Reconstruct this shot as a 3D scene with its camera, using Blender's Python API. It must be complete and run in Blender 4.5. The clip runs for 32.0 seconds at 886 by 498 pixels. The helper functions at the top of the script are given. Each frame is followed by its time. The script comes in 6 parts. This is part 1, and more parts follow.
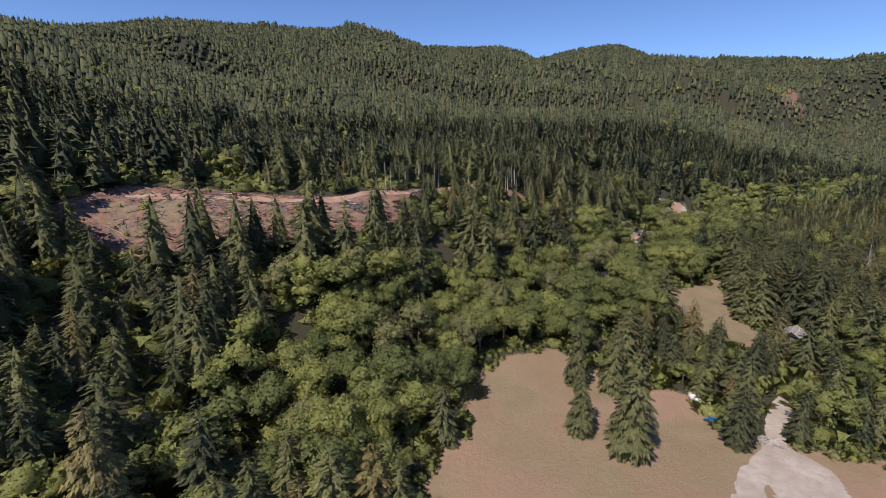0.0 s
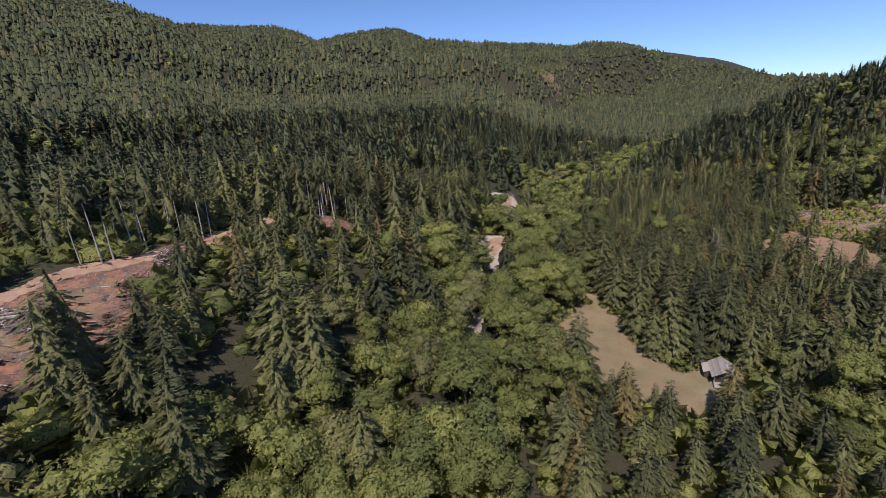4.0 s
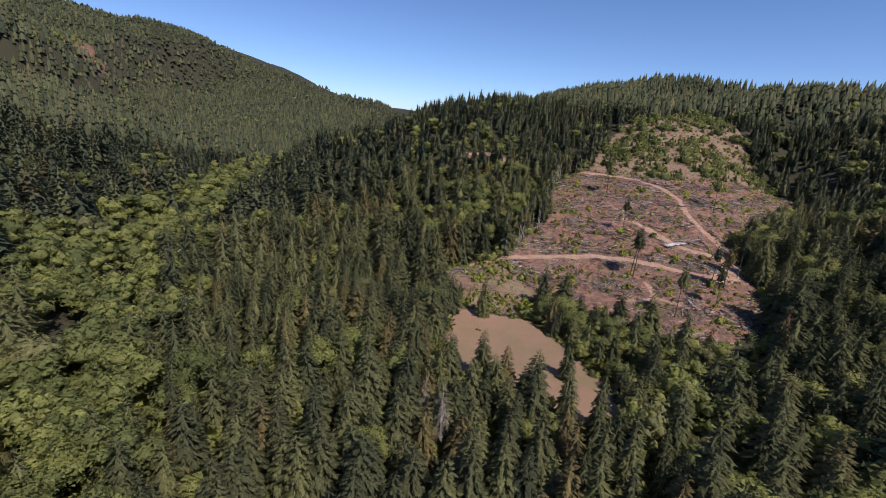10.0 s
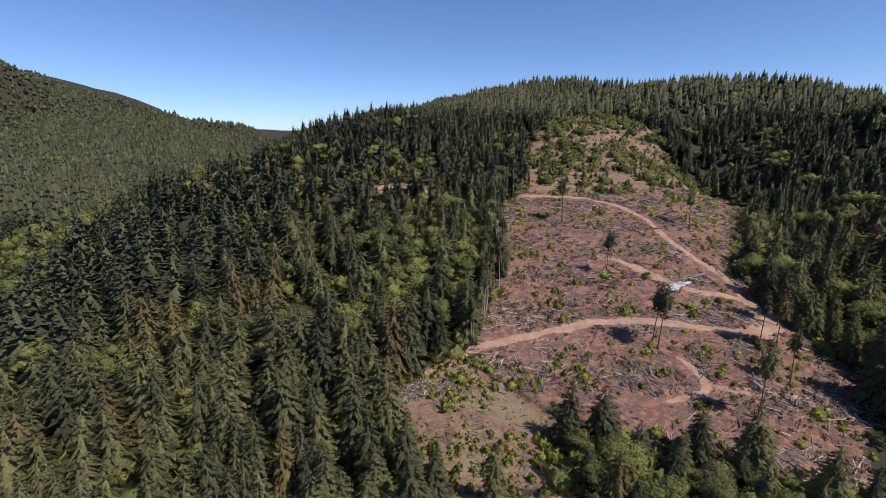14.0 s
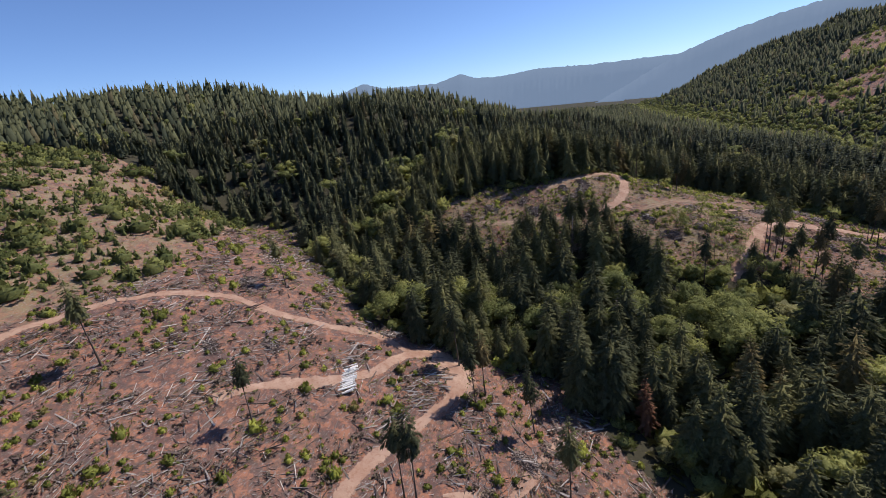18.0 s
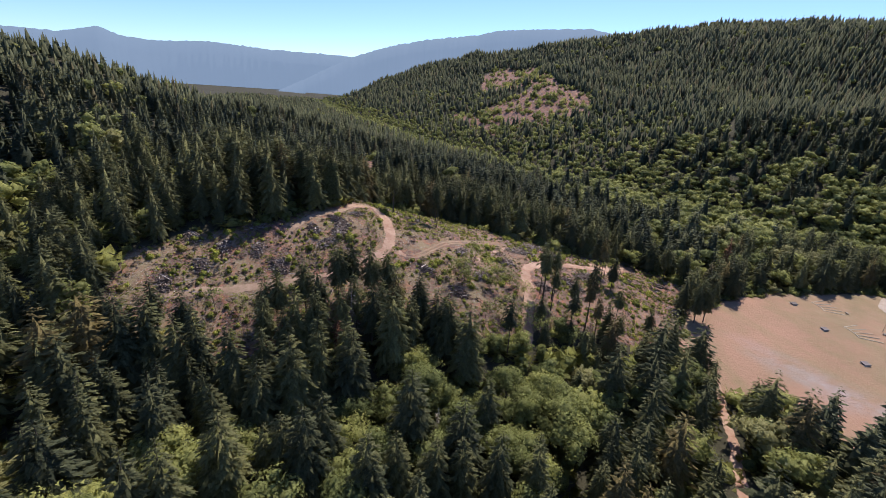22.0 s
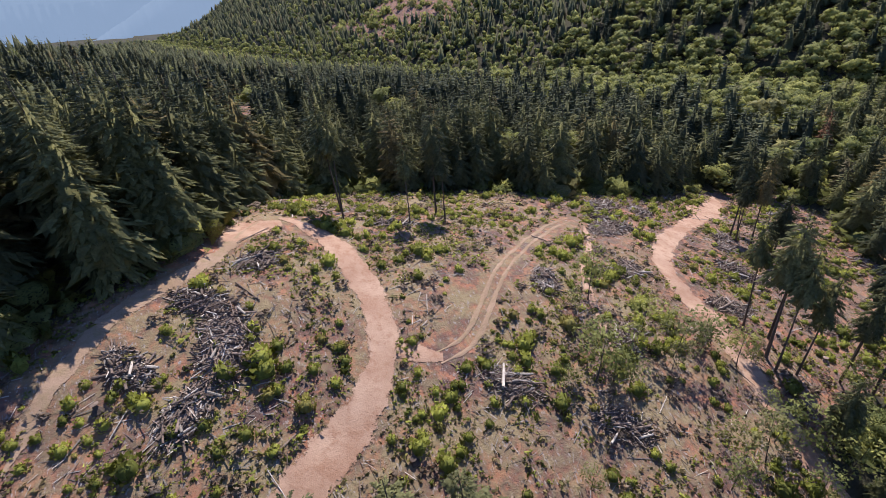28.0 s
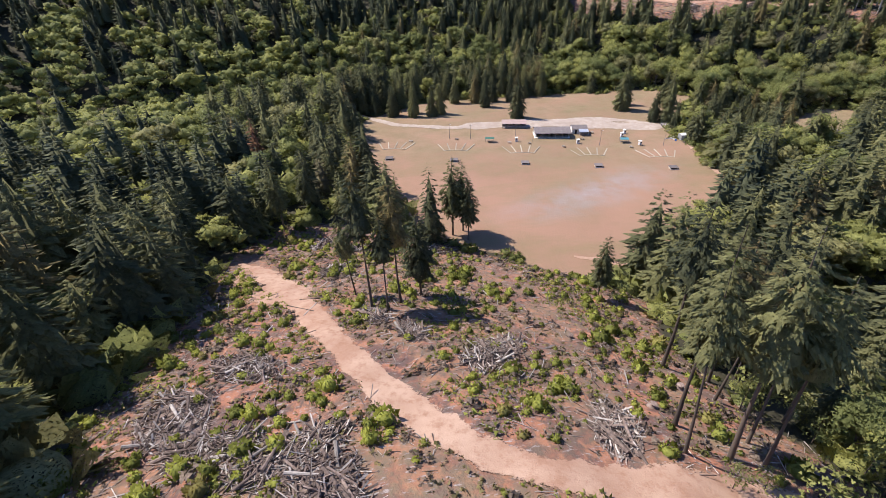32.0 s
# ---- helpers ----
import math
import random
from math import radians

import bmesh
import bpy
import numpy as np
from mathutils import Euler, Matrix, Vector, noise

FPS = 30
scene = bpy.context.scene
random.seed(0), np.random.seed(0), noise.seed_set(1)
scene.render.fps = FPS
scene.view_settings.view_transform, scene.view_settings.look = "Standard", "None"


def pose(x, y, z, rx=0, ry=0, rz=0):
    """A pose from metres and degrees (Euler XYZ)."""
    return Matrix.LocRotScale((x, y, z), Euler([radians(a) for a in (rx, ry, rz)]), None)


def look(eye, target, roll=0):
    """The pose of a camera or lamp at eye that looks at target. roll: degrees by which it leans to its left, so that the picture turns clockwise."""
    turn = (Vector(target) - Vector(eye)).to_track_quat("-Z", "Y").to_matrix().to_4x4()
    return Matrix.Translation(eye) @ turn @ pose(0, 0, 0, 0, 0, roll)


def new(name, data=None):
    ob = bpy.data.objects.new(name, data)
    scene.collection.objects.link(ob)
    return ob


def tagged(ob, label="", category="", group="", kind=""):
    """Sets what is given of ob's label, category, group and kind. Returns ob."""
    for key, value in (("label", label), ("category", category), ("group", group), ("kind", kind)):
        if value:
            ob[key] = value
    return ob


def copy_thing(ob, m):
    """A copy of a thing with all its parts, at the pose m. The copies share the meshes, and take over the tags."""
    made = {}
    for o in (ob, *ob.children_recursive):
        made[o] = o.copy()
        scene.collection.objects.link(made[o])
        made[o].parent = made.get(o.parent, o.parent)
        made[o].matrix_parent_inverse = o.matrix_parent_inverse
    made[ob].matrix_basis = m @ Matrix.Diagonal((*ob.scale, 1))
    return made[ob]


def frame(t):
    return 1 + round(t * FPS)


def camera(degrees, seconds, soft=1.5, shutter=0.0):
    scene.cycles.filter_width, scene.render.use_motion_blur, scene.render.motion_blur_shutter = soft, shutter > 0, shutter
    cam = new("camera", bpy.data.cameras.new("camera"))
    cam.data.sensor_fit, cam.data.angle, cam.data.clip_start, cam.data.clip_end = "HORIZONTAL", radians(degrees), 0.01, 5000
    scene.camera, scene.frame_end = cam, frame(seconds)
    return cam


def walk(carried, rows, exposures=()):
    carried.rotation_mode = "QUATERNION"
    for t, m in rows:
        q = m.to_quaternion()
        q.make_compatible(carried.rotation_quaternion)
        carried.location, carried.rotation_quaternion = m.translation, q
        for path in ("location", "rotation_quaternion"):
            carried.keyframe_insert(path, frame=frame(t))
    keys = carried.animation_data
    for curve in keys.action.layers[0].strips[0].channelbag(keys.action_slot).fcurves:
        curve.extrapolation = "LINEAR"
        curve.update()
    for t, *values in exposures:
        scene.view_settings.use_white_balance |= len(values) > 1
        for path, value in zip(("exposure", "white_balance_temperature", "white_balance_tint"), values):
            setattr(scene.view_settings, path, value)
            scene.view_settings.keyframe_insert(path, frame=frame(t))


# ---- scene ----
cam = camera(89.6, 32.0, 0.8)
# seconds, eye in metres, turn in degrees
ROWS = [
    (0.0, 0.0, 0.0, 76.5, 76.09, 0.49, 0.01),
    (0.5, -2.6, 9.2, 78.6, 74.41, 2.98, -6.19),
    (1.0, -4.1, 19.0, 80.3, 72.69, 4.41, -12.02),
    (1.5, -4.4, 29.2, 81.6, 72.63, 4.70, -15.30),
    (2.0, -3.7, 39.7, 82.2, 72.97, 3.97, -16.90),
    (2.5, -1.9, 50.1, 82.6, 72.99, 3.89, -18.68),
    (4.5, 11.8, 92.5, 83.8, 73.80, 3.47, -29.03),
    (5.0, 16.7, 103.8, 84.7, 74.07, 3.55, -33.75),
    (5.5, 22.8, 114.5, 85.8, 74.03, 4.47, -39.12),
    (6.0, 29.4, 125.2, 86.8, 73.86, 5.16, -45.74),
    (6.5, 37.2, 135.2, 87.8, 73.62, 5.50, -54.28),
    (7.0, 45.9, 144.6, 89.0, 73.21, 4.70, -63.06),
    (7.5, 55.3, 153.0, 89.9, 73.60, 2.70, -67.89),
    (8.0, 65.2, 160.6, 90.9, 74.14, -0.03, -70.39),
    (8.5, 75.8, 168.1, 91.1, 74.37, -2.25, -72.59),
    (9.0, 86.5, 175.0, 91.1, 74.01, -3.47, -73.64),
    (9.5, 97.5, 181.4, 91.1, 73.42, -4.06, -73.88),
    (10.0, 108.8, 187.7, 91.0, 73.59, -4.33, -74.29),
    (10.5, 120.1, 193.6, 91.2, 73.97, -4.50, -74.97),
    (11.0, 131.6, 199.1, 91.6, 74.17, -4.52, -75.91),
    (11.5, 143.4, 204.5, 92.0, 74.13, -4.61, -76.55),
    (12.0, 155.4, 209.6, 92.7, 74.18, -4.31, -77.93),
    (12.5, 167.8, 214.4, 93.4, 74.48, -3.95, -79.32),
    (13.0, 180.2, 219.2, 93.9, 75.06, -3.34, -81.23),
    (13.5, 192.9, 223.5, 94.5, 75.53, -1.69, -84.82),
    (15.5, 245.9, 234.2, 101.3, 74.80, 4.13, -111.10),
    (16.0, 259.8, 233.7, 103.0, 74.35, 5.44, -119.25),
    (16.5, 273.3, 230.7, 105.4, 73.57, 6.72, -127.39),
    (17.0, 286.3, 227.0, 106.9, 72.93, 7.34, -135.99),
    (17.5, 298.7, 222.2, 109.0, 72.44, 7.32, -144.96),
    (18.0, 310.0, 215.8, 111.2, 72.07, 7.15, -153.80),
    (18.5, 319.7, 208.8, 112.9, 71.69, 6.78, -161.85),
    (19.0, 328.7, 200.6, 114.5, 70.95, 6.42, -170.73),
    (19.5, 336.5, 191.7, 115.8, 70.25, 6.49, -179.96),
    (20.0, 342.8, 182.2, 117.2, 69.89, 4.87, -186.18),
    (20.5, 347.0, 171.4, 118.1, 70.10, 1.94, -189.21),
    (21.0, 350.3, 160.2, 118.8, 70.39, -0.42, -190.88),
    (21.5, 352.8, 149.1, 119.0, 70.45, -1.83, -191.70),
    (22.0, 354.8, 137.6, 118.8, 69.17, -2.73, -191.49),
    (22.5, 356.3, 126.5, 117.9, 66.22, -3.09, -191.37),
    (23.0, 357.5, 115.3, 116.5, 63.03, -3.16, -190.86),
    (23.5, 358.2, 103.7, 114.7, 62.93, -2.96, -191.15),
    (24.0, 358.6, 91.7, 112.9, 63.29, -2.34, -192.12),
    (24.5, 358.7, 79.6, 110.8, 63.66, -1.65, -193.23),
    (25.0, 358.6, 67.7, 108.4, 63.71, -0.20, -194.75),
    (25.5, 358.1, 55.6, 106.1, 63.87, 1.43, -196.83),
    (27.5, 352.5, 8.7, 95.8, 60.06, 4.14, -201.89),
    (28.0, 350.0, -3.2, 93.1, 59.16, 4.99, -207.54),
    (28.5, 346.6, -15.0, 90.2, 58.12, 4.99, -217.08),
    (29.0, 342.6, -26.3, 87.1, 57.30, 4.94, -226.51),
    (29.5, 337.4, -37.2, 84.4, 56.72, 4.45, -236.85),
    (30.0, 330.7, -47.3, 81.9, 56.22, 3.47, -246.89),
    (30.5, 322.5, -56.3, 79.9, 55.73, 2.39, -256.87),
    (31.0, 313.1, -63.9, 78.1, 56.04, 1.43, -267.72),
    (31.5, 302.9, -69.9, 76.3, 56.79, 1.33, -276.87),
    (32.0, 291.9, -74.1, 74.7, 58.23, 1.57, -283.53),
]
EXPOSURES = ((0.0, 0.15), (4.0, 0.1), (8.0, -0.04), (17.0, -0.02), (20.0, 0.30), (22.0, 0.42), (23.0, 0.66), (25.0, 0.78), (28.0, 0.62), (32.0, 0.72))
walk(cam, [(t, pose(*rest)) for t, *rest in ROWS], EXPOSURES)

# ---- sky and sun ----
SUN_AZIMUTH, SUN_HEIGHT = 217.0, 54.0  # degrees clockwise from +y, and above the horizon
world = bpy.data.worlds.new("sky")
scene.world = world
world.use_nodes = True
wn, wl = world.node_tree.nodes, world.node_tree.links
sky = wn.new("ShaderNodeTexSky")
sky.sky_type, sky.sun_disc = "NISHITA", False
sky.sun_elevation, sky.sun_rotation = radians(SUN_HEIGHT), radians(SUN_AZIMUTH)
sky.air_density, sky.dust_density, sky.ozone_density, sky.altitude = 0.9, 0.8, 3.0, 2000
clear = wn.new("ShaderNodeMix")  # the deep blue of dry mountain air
clear.data_type, clear.blend_type = "RGBA", "MULTIPLY"
clear.inputs[0].default_value, clear.inputs[7].default_value = 1.0, (0.80, 0.90, 1.12, 1)
wl.new(sky.outputs[0], clear.inputs[6])
wl.new(clear.outputs[2], wn["Background"].inputs[0])
wn["Background"].inputs[1].default_value = 0.13
sun = new("sun", bpy.data.lights.new("sun", "SUN"))
sun.data.energy, sun.data.angle, sun.data.color = 4.6, radians(0.53), (1.0, 0.93, 0.86)
a, e = radians(SUN_AZIMUTH), radians(SUN_HEIGHT)
sun.matrix_world = look((math.sin(a) * math.cos(e) * 100, math.cos(a) * math.cos(e) * 100, 300 + math.sin(e) * 100), (0, 0, 300))


# ---- materials ----
class Nodes:
    """A small builder of node materials."""

    def __init__(self, name):
        self.mat = bpy.data.materials.new(name)
        self.mat.use_nodes = True
        self.t = self.mat.node_tree
        self.out = self.t.nodes["Material Output"]
        self.bsdf = self.t.nodes["Principled BSDF"]
        self.bsdf.inputs["Specular IOR Level"].default_value = 0.25
        self.coord = self.t.nodes.new("ShaderNodeTexCoord")
        self.geo = self.t.nodes.new("ShaderNodeNewGeometry")

    def add(self, kind, **values):
        n = self.t.nodes.new("ShaderNode" + kind)
        for k, v in values.items():
            n.inputs[k].default_value = v
        return n

    def link(self, a, b):
        self.t.links.new(a, b)

    def noise(self, scale, detail=4.0, rough=0.6, stretch=None, where="Object"):
        n = self.add("TexNoise", Scale=scale, Detail=detail, Roughness=rough)
        if stretch:
            m = self.add("Mapping")
            m.inputs["Scale"].default_value = stretch
            self.link(self.coord.outputs[where], m.inputs[0])
            self.link(m.outputs[0], n.inputs["Vector"])
        else:
            self.link(self.geo.outputs["Position"] if where == "World" else self.coord.outputs[where], n.inputs["Vector"])
        return n.outputs["Fac"]

    def ramp(self, fac, *stops):
        n = self.add("ValToRGB")
        els = n.color_ramp.elements
        while len(els) < len(stops):
            els.new(0.5)
        for el, (p, c) in zip(els, stops):
            el.position, el.color = p, (*c, 1) if len(c) == 3 else c
        self.link(fac, n.inputs[0])
        return n.outputs[0]

    def grey(self, fac, lo, hi):
        return self.ramp(fac, (lo, (0, 0, 0)), (hi, (1, 1, 1)))

    def mix(self, fac, a, b, blend="MIX"):
        n = self.t.nodes.new("ShaderNodeMix")
        n.data_type, n.blend_type = "RGBA", blend
        for s, v in ((0, fac), (6, a), (7, b)):
            if hasattr(v, "is_linked"):
                self.link(v, n.inputs[s])
            else:
                n.inputs[s].default_value = v if s == 0 or len(v) == 4 else (*v, 1)
        return n.outputs[2]

    def maths(self, op, a, b=0.5):
        n = self.t.nodes.new("ShaderNodeMath")
        n.operation = op
        for s, v in ((0, a), (1, b)):
            if hasattr(v, "is_linked"):
                self.link(v, n.inputs[s])
            else:
                n.inputs[s].default_value = v
        return n.outputs[0]

    def attribute(self, name):
        n = self.t.nodes.new("ShaderNodeAttribute")
        n.attribute_name = name
        return n

    def finish(self, colour, rough=0.9, bump=None, height=0.1, metal=0.0):
        if hasattr(colour, "is_linked"):
            self.link(colour, self.bsdf.inputs["Base Color"])
        else:
            self.bsdf.inputs["Base Color"].default_value = (*colour, 1)
        if hasattr(rough, "is_linked"):
            self.link(rough, self.bsdf.inputs["Roughness"])
        else:
            self.bsdf.inputs["Roughness"].default_value = rough
        self.bsdf.inputs["Metallic"].default_value = metal
        if bump is not None:
            n = self.add("Bump", Strength=1.0, Distance=height)
            self.link(bump, n.inputs["Height"])
            self.link(n.outputs[0], self.bsdf.inputs["Normal"])
        return self.mat


def ground_material():
    """Forest floor, dry meadow, logged soil and gravel, by the mask that the ground carries."""
    m = Nodes("ground")
    zone = m.attribute("zone")
    sep = m.add("SeparateColor")
    m.link(zone.outputs["Color"], sep.inputs[0])
    big, mid, fine, grain = m.noise(0.02, 5), m.noise(0.11, 5), m.noise(0.7, 5, 0.7), m.noise(4.0, 3, 0.7)
    floor = m.mix(fine, (0.026, 0.026, 0.016), (0.070, 0.060, 0.036))
    # meadow: sun-dried straw and bare pinkish earth with greener hollows
    straw = m.mix(m.grey(mid, 0.35, 0.65), (0.300, 0.175, 0.120), (0.240, 0.165, 0.098))
    straw = m.mix(m.grey(big, 0.42, 0.62), straw, (0.335, 0.195, 0.135))
    green = m.mix(fine, (0.13, 0.145, 0.055), (0.18, 0.17, 0.075))
    streak = m.noise(0.06, 6, 0.65, (1.0, 0.35, 1.0))
    meadow = m.mix(m.maths("MULTIPLY", m.grey(streak, 0.47, 0.66), 0.38), straw, green)
    meadow = m.mix(m.maths("MULTIPLY", m.grey(grain, 0.3, 0.8), 0.15), meadow, (0.18, 0.13, 0.08))
    # logged slope: rust-red earth, grey-brown litter, pale chips, dry grass
    soil = m.mix(m.grey(mid, 0.36, 0.62), (0.148, 0.078, 0.064), (0.285, 0.128, 0.086))
    soil = m.mix(m.grey(fine, 0.40, 0.58), soil, (0.116, 0.077, 0.068))
    patch = m.noise(0.33, 5, 0.72)
    soil = m.mix(m.grey(patch, 0.50, 0.60), soil, (0.335, 0.148, 0.092))
    soil = m.mix(m.maths("MULTIPLY", m.grey(m.maths("SUBTRACT", 1.0, patch), 0.54, 0.64), 0.8), soil, (0.115, 0.078, 0.070))
    turf = m.mix(fine, (0.175, 0.138, 0.076), (0.305, 0.230, 0.140))
    grown = m.maths("MULTIPLY", m.attribute("grown").outputs["Fac"], m.grey(m.maths("ADD", m.maths("MULTIPLY", mid, 0.6), m.maths("MULTIPLY", fine, 0.4)), 0.42, 0.58))
    soil = m.mix(grown, soil, turf)
    chips = m.noise(2.2, 4, 0.75, (1.0, 0.3, 1.0))
    soil = m.mix(m.grey(chips, 0.57, 0.66), soil, (0.32, 0.275, 0.26))
    gravel = m.mix(fine, (0.36, 0.30, 0.25), (0.50, 0.43, 0.37))
    rough = m.maths("SUBTRACT", m.maths("ADD", m.maths("MULTIPLY", mid, 0.5), m.maths("MULTIPLY", fine, 0.6)), 0.55)

    def edge(channel):
        return m.grey(m.maths("ADD", sep.outputs[channel], rough), 0.42, 0.58)

    sward = m.maths("MULTIPLY", m.attribute("mown").outputs["Fac"], m.maths("ADD", 0.25, m.maths("MULTIPLY", m.grey(m.noise(0.045, 6, 0.62), 0.38, 0.62), 0.75)))
    meadow = m.mix(sward, meadow, m.mix(m.grey(mid, 0.36, 0.64), (0.150, 0.142, 0.068), (0.270, 0.205, 0.128)))
    shards = m.maths("MULTIPLY", zone.outputs["Alpha"], m.grey(mid, 0.30, 0.62))
    meadow = m.mix(m.maths("MULTIPLY", shards, 0.7), meadow, (0.33, 0.28, 0.285))
    c = m.mix(edge(0), floor, meadow)
    c = m.mix(edge(1), c, soil)
    c = m.mix(edge(2), c, gravel)
    return m.finish(c, 0.95, m.maths("ADD", fine, m.maths("MULTIPLY", grain, 0.3)), 0.35)


def foliage(name, dark, light, old, gloss=0.55, through_leaf=0.25, ragged=0.0):
    """Leaves: tinted tree by tree and spray by spray, and letting some light through."""
    m = Nodes(name)
    tint = m.attribute("tint").outputs["Fac"]
    one = m.add("ObjectInfo").outputs["Random"]
    spray = m.add("NewGeometry").outputs["Random Per Island"]
    mixed = m.maths("FRACT", m.maths("ADD", tint, one), 0)
    c = m.mix(mixed, dark, light)
    c = m.mix(m.maths("MULTIPLY", m.maths("GREATER_THAN", m.maths("FRACT", m.maths("MULTIPLY", mixed, 13.7), 0), 0.93), 0.6), c, old)
    c = m.mix(0.55, c, m.mix(spray, (0.62, 0.64, 0.62), (1.36, 1.34, 1.26)), "MULTIPLY")
    speck = m.noise(1.3, 3, 0.7, None, "World")
    c = m.mix(0.8, c, m.mix(m.grey(speck, 0.3, 0.7), (0.66, 0.68, 0.66), (1.32, 1.3, 1.22)), "MULTIPLY")
    m.finish(c, gloss + 0.2)
    m.bsdf.inputs["Specular IOR Level"].default_value = 0.14
    leaf = m.add("BsdfTranslucent")
    m.link(c, leaf.inputs[0])
    both = m.add("MixShader")
    both.inputs[0].default_value = through_leaf
    m.link(m.bsdf.outputs[0], both.inputs[1])
    m.link(leaf.outputs[0], both.inputs[2])
    if not ragged:
        m.link(both.outputs[0], m.out.inputs[0])
        return m.mat
    # gaps between needles and leaves
    gaps = m.maths("LESS_THAN", m.noise(3.4, 2.0, 0.65, None, "World"), ragged)
    clear, torn = m.add("BsdfTransparent"), m.add("MixShader")
    m.link(gaps, torn.inputs[0])
    m.link(both.outputs[0], torn.inputs[1])
    m.link(clear.outputs[0], torn.inputs[2])
    m.link(torn.outputs[0], m.out.inputs[0])
    return m.mat


def speckled(name, lo, hi, scale=1.0, rough=0.9, height=0.05, stretch=None, metal=0.0, spread=0.25):
    """Worn surface: two shades at two scales, with piece-to-piece differences."""
    m = Nodes(name)
    a, b = m.noise(scale, 4, 0.65, stretch), m.noise(scale * 7, 3, 0.7, stretch)
    c = m.mix(m.grey(m.maths("ADD", m.maths("MULTIPLY", a, 0.65), m.maths("MULTIPLY", b, 0.35)), 0.32, 0.68), lo, hi)
    one = m.add("ObjectInfo").outputs["Random"]
    isle = m.add("NewGeometry").outputs["Random Per Island"]
    both = m.maths("FRACT", m.maths("ADD", one, isle), 0)
    s = spread
    c = m.mix(1.0, c, m.mix(both, (1 - s, 1 - s, 1 - s), (1 + s, 1 + s, 1 + s)), "MULTIPLY")
    return m.finish(c, rough, b, height, metal)


GROUND = ground_material()
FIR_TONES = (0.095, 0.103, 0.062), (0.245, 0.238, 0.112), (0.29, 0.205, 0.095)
LEAF_TONES = (0.170, 0.192, 0.078), (0.345, 0.345, 0.122), (0.29, 0.26, 0.15)
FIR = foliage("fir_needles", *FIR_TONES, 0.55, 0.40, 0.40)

# darker than FIR: self-shade of the simple mid and far crowns, put into colour
SELF_SHADED_FIR = foliage("self_shaded_fir_needles", (0.062, 0.074, 0.050), (0.152, 0.155, 0.084), (0.18, 0.14, 0.08), 0.6, 0.32)
LEAF = foliage("broad_leaves", *LEAF_TONES, 0.5, 0.48, 0.42)
YOUNG = foliage("young_fir_needles", (0.110, 0.130, 0.050), (0.225, 0.235, 0.088), (0.24, 0.20, 0.08), 0.55, 0.40)
SHRUB = foliage("shrub_leaves", (0.150, 0.165, 0.046), (0.370, 0.385, 0.092), (0.27, 0.21, 0.10), 0.5, 0.40, 0.30)
DEAD = foliage("dead_needles", (0.24, 0.19, 0.17), (0.38, 0.33, 0.30), (0.24, 0.13, 0.09), 0.8, 0.1, 0.52)
POLE_BARK = speckled("pale_bark", (0.30, 0.26, 0.23), (0.50, 0.45, 0.41), 1.5, 0.95, 0.05, (1, 1, 0.2))
BARK = speckled("bark", (0.075, 0.055, 0.042), (0.17, 0.135, 0.11), 1.5, 0.95, 0.05, (1, 1, 0.2))
PALE_WOOD = speckled("weathered_wood", (0.24, 0.20, 0.175), (0.46, 0.41, 0.37), 2.0, 0.85, 0.03, None, 0.0, 0.45)
DARK_WOOD = speckled("damp_slash_wood", (0.085, 0.060, 0.050), (0.255, 0.190, 0.160), 2.0, 0.9, 0.03, None, 0.0, 0.5)


def track(name, lo, hi, damp, strength=1.0):
    """Worn earth or gravel: wheel-packed middle, loose patches, edges that fray into the ground."""
    m = Nodes(name)
    big, mid, fine = m.noise(0.13, 4), m.noise(0.6, 5, 0.7), m.noise(3.0, 4, 0.75)
    c = m.mix(m.grey(big, 0.35, 0.65), lo, hi)
    c = m.mix(m.maths("MULTIPLY", m.grey(mid, 0.48, 0.66), 0.7), c, damp)
    c = m.mix(m.maths("MULTIPLY", m.grey(fine, 0.4, 0.75), 0.3), c, hi)
    m.finish(c, 0.95, m.maths("ADD", mid, fine), 0.10)
    edge = m.attribute("tint").outputs["Fac"]
    torn = m.maths("GREATER_THAN", m.maths("ADD", edge, m.maths("MULTIPLY", m.maths("SUBTRACT", m.maths("ADD", mid, fine), 1.0), strength)), 0.74)
    mixed, clear = m.add("MixShader"), m.add("BsdfTransparent")
    m.link(torn, mixed.inputs[0])
    m.link(m.bsdf.outputs[0], mixed.inputs[1])
    m.link(clear.outputs[0], mixed.inputs[2])
    m.link(mixed.outputs[0], m.out.inputs[0])
    return m.mat


DIRT_ROAD = track("dirt_road", (0.32, 0.185, 0.128), (0.45, 0.300, 0.220), (0.27, 0.135, 0.085))
GRASSY = track("worn_track", (0.27, 0.18, 0.12), (0.38, 0.26, 0.19), (0.22, 0.17, 0.09), 1.3)
GRAVEL_ROAD = track("gravel_road", (0.32, 0.255, 0.21), (0.44, 0.365, 0.31), (0.31, 0.225, 0.17), 0.4)


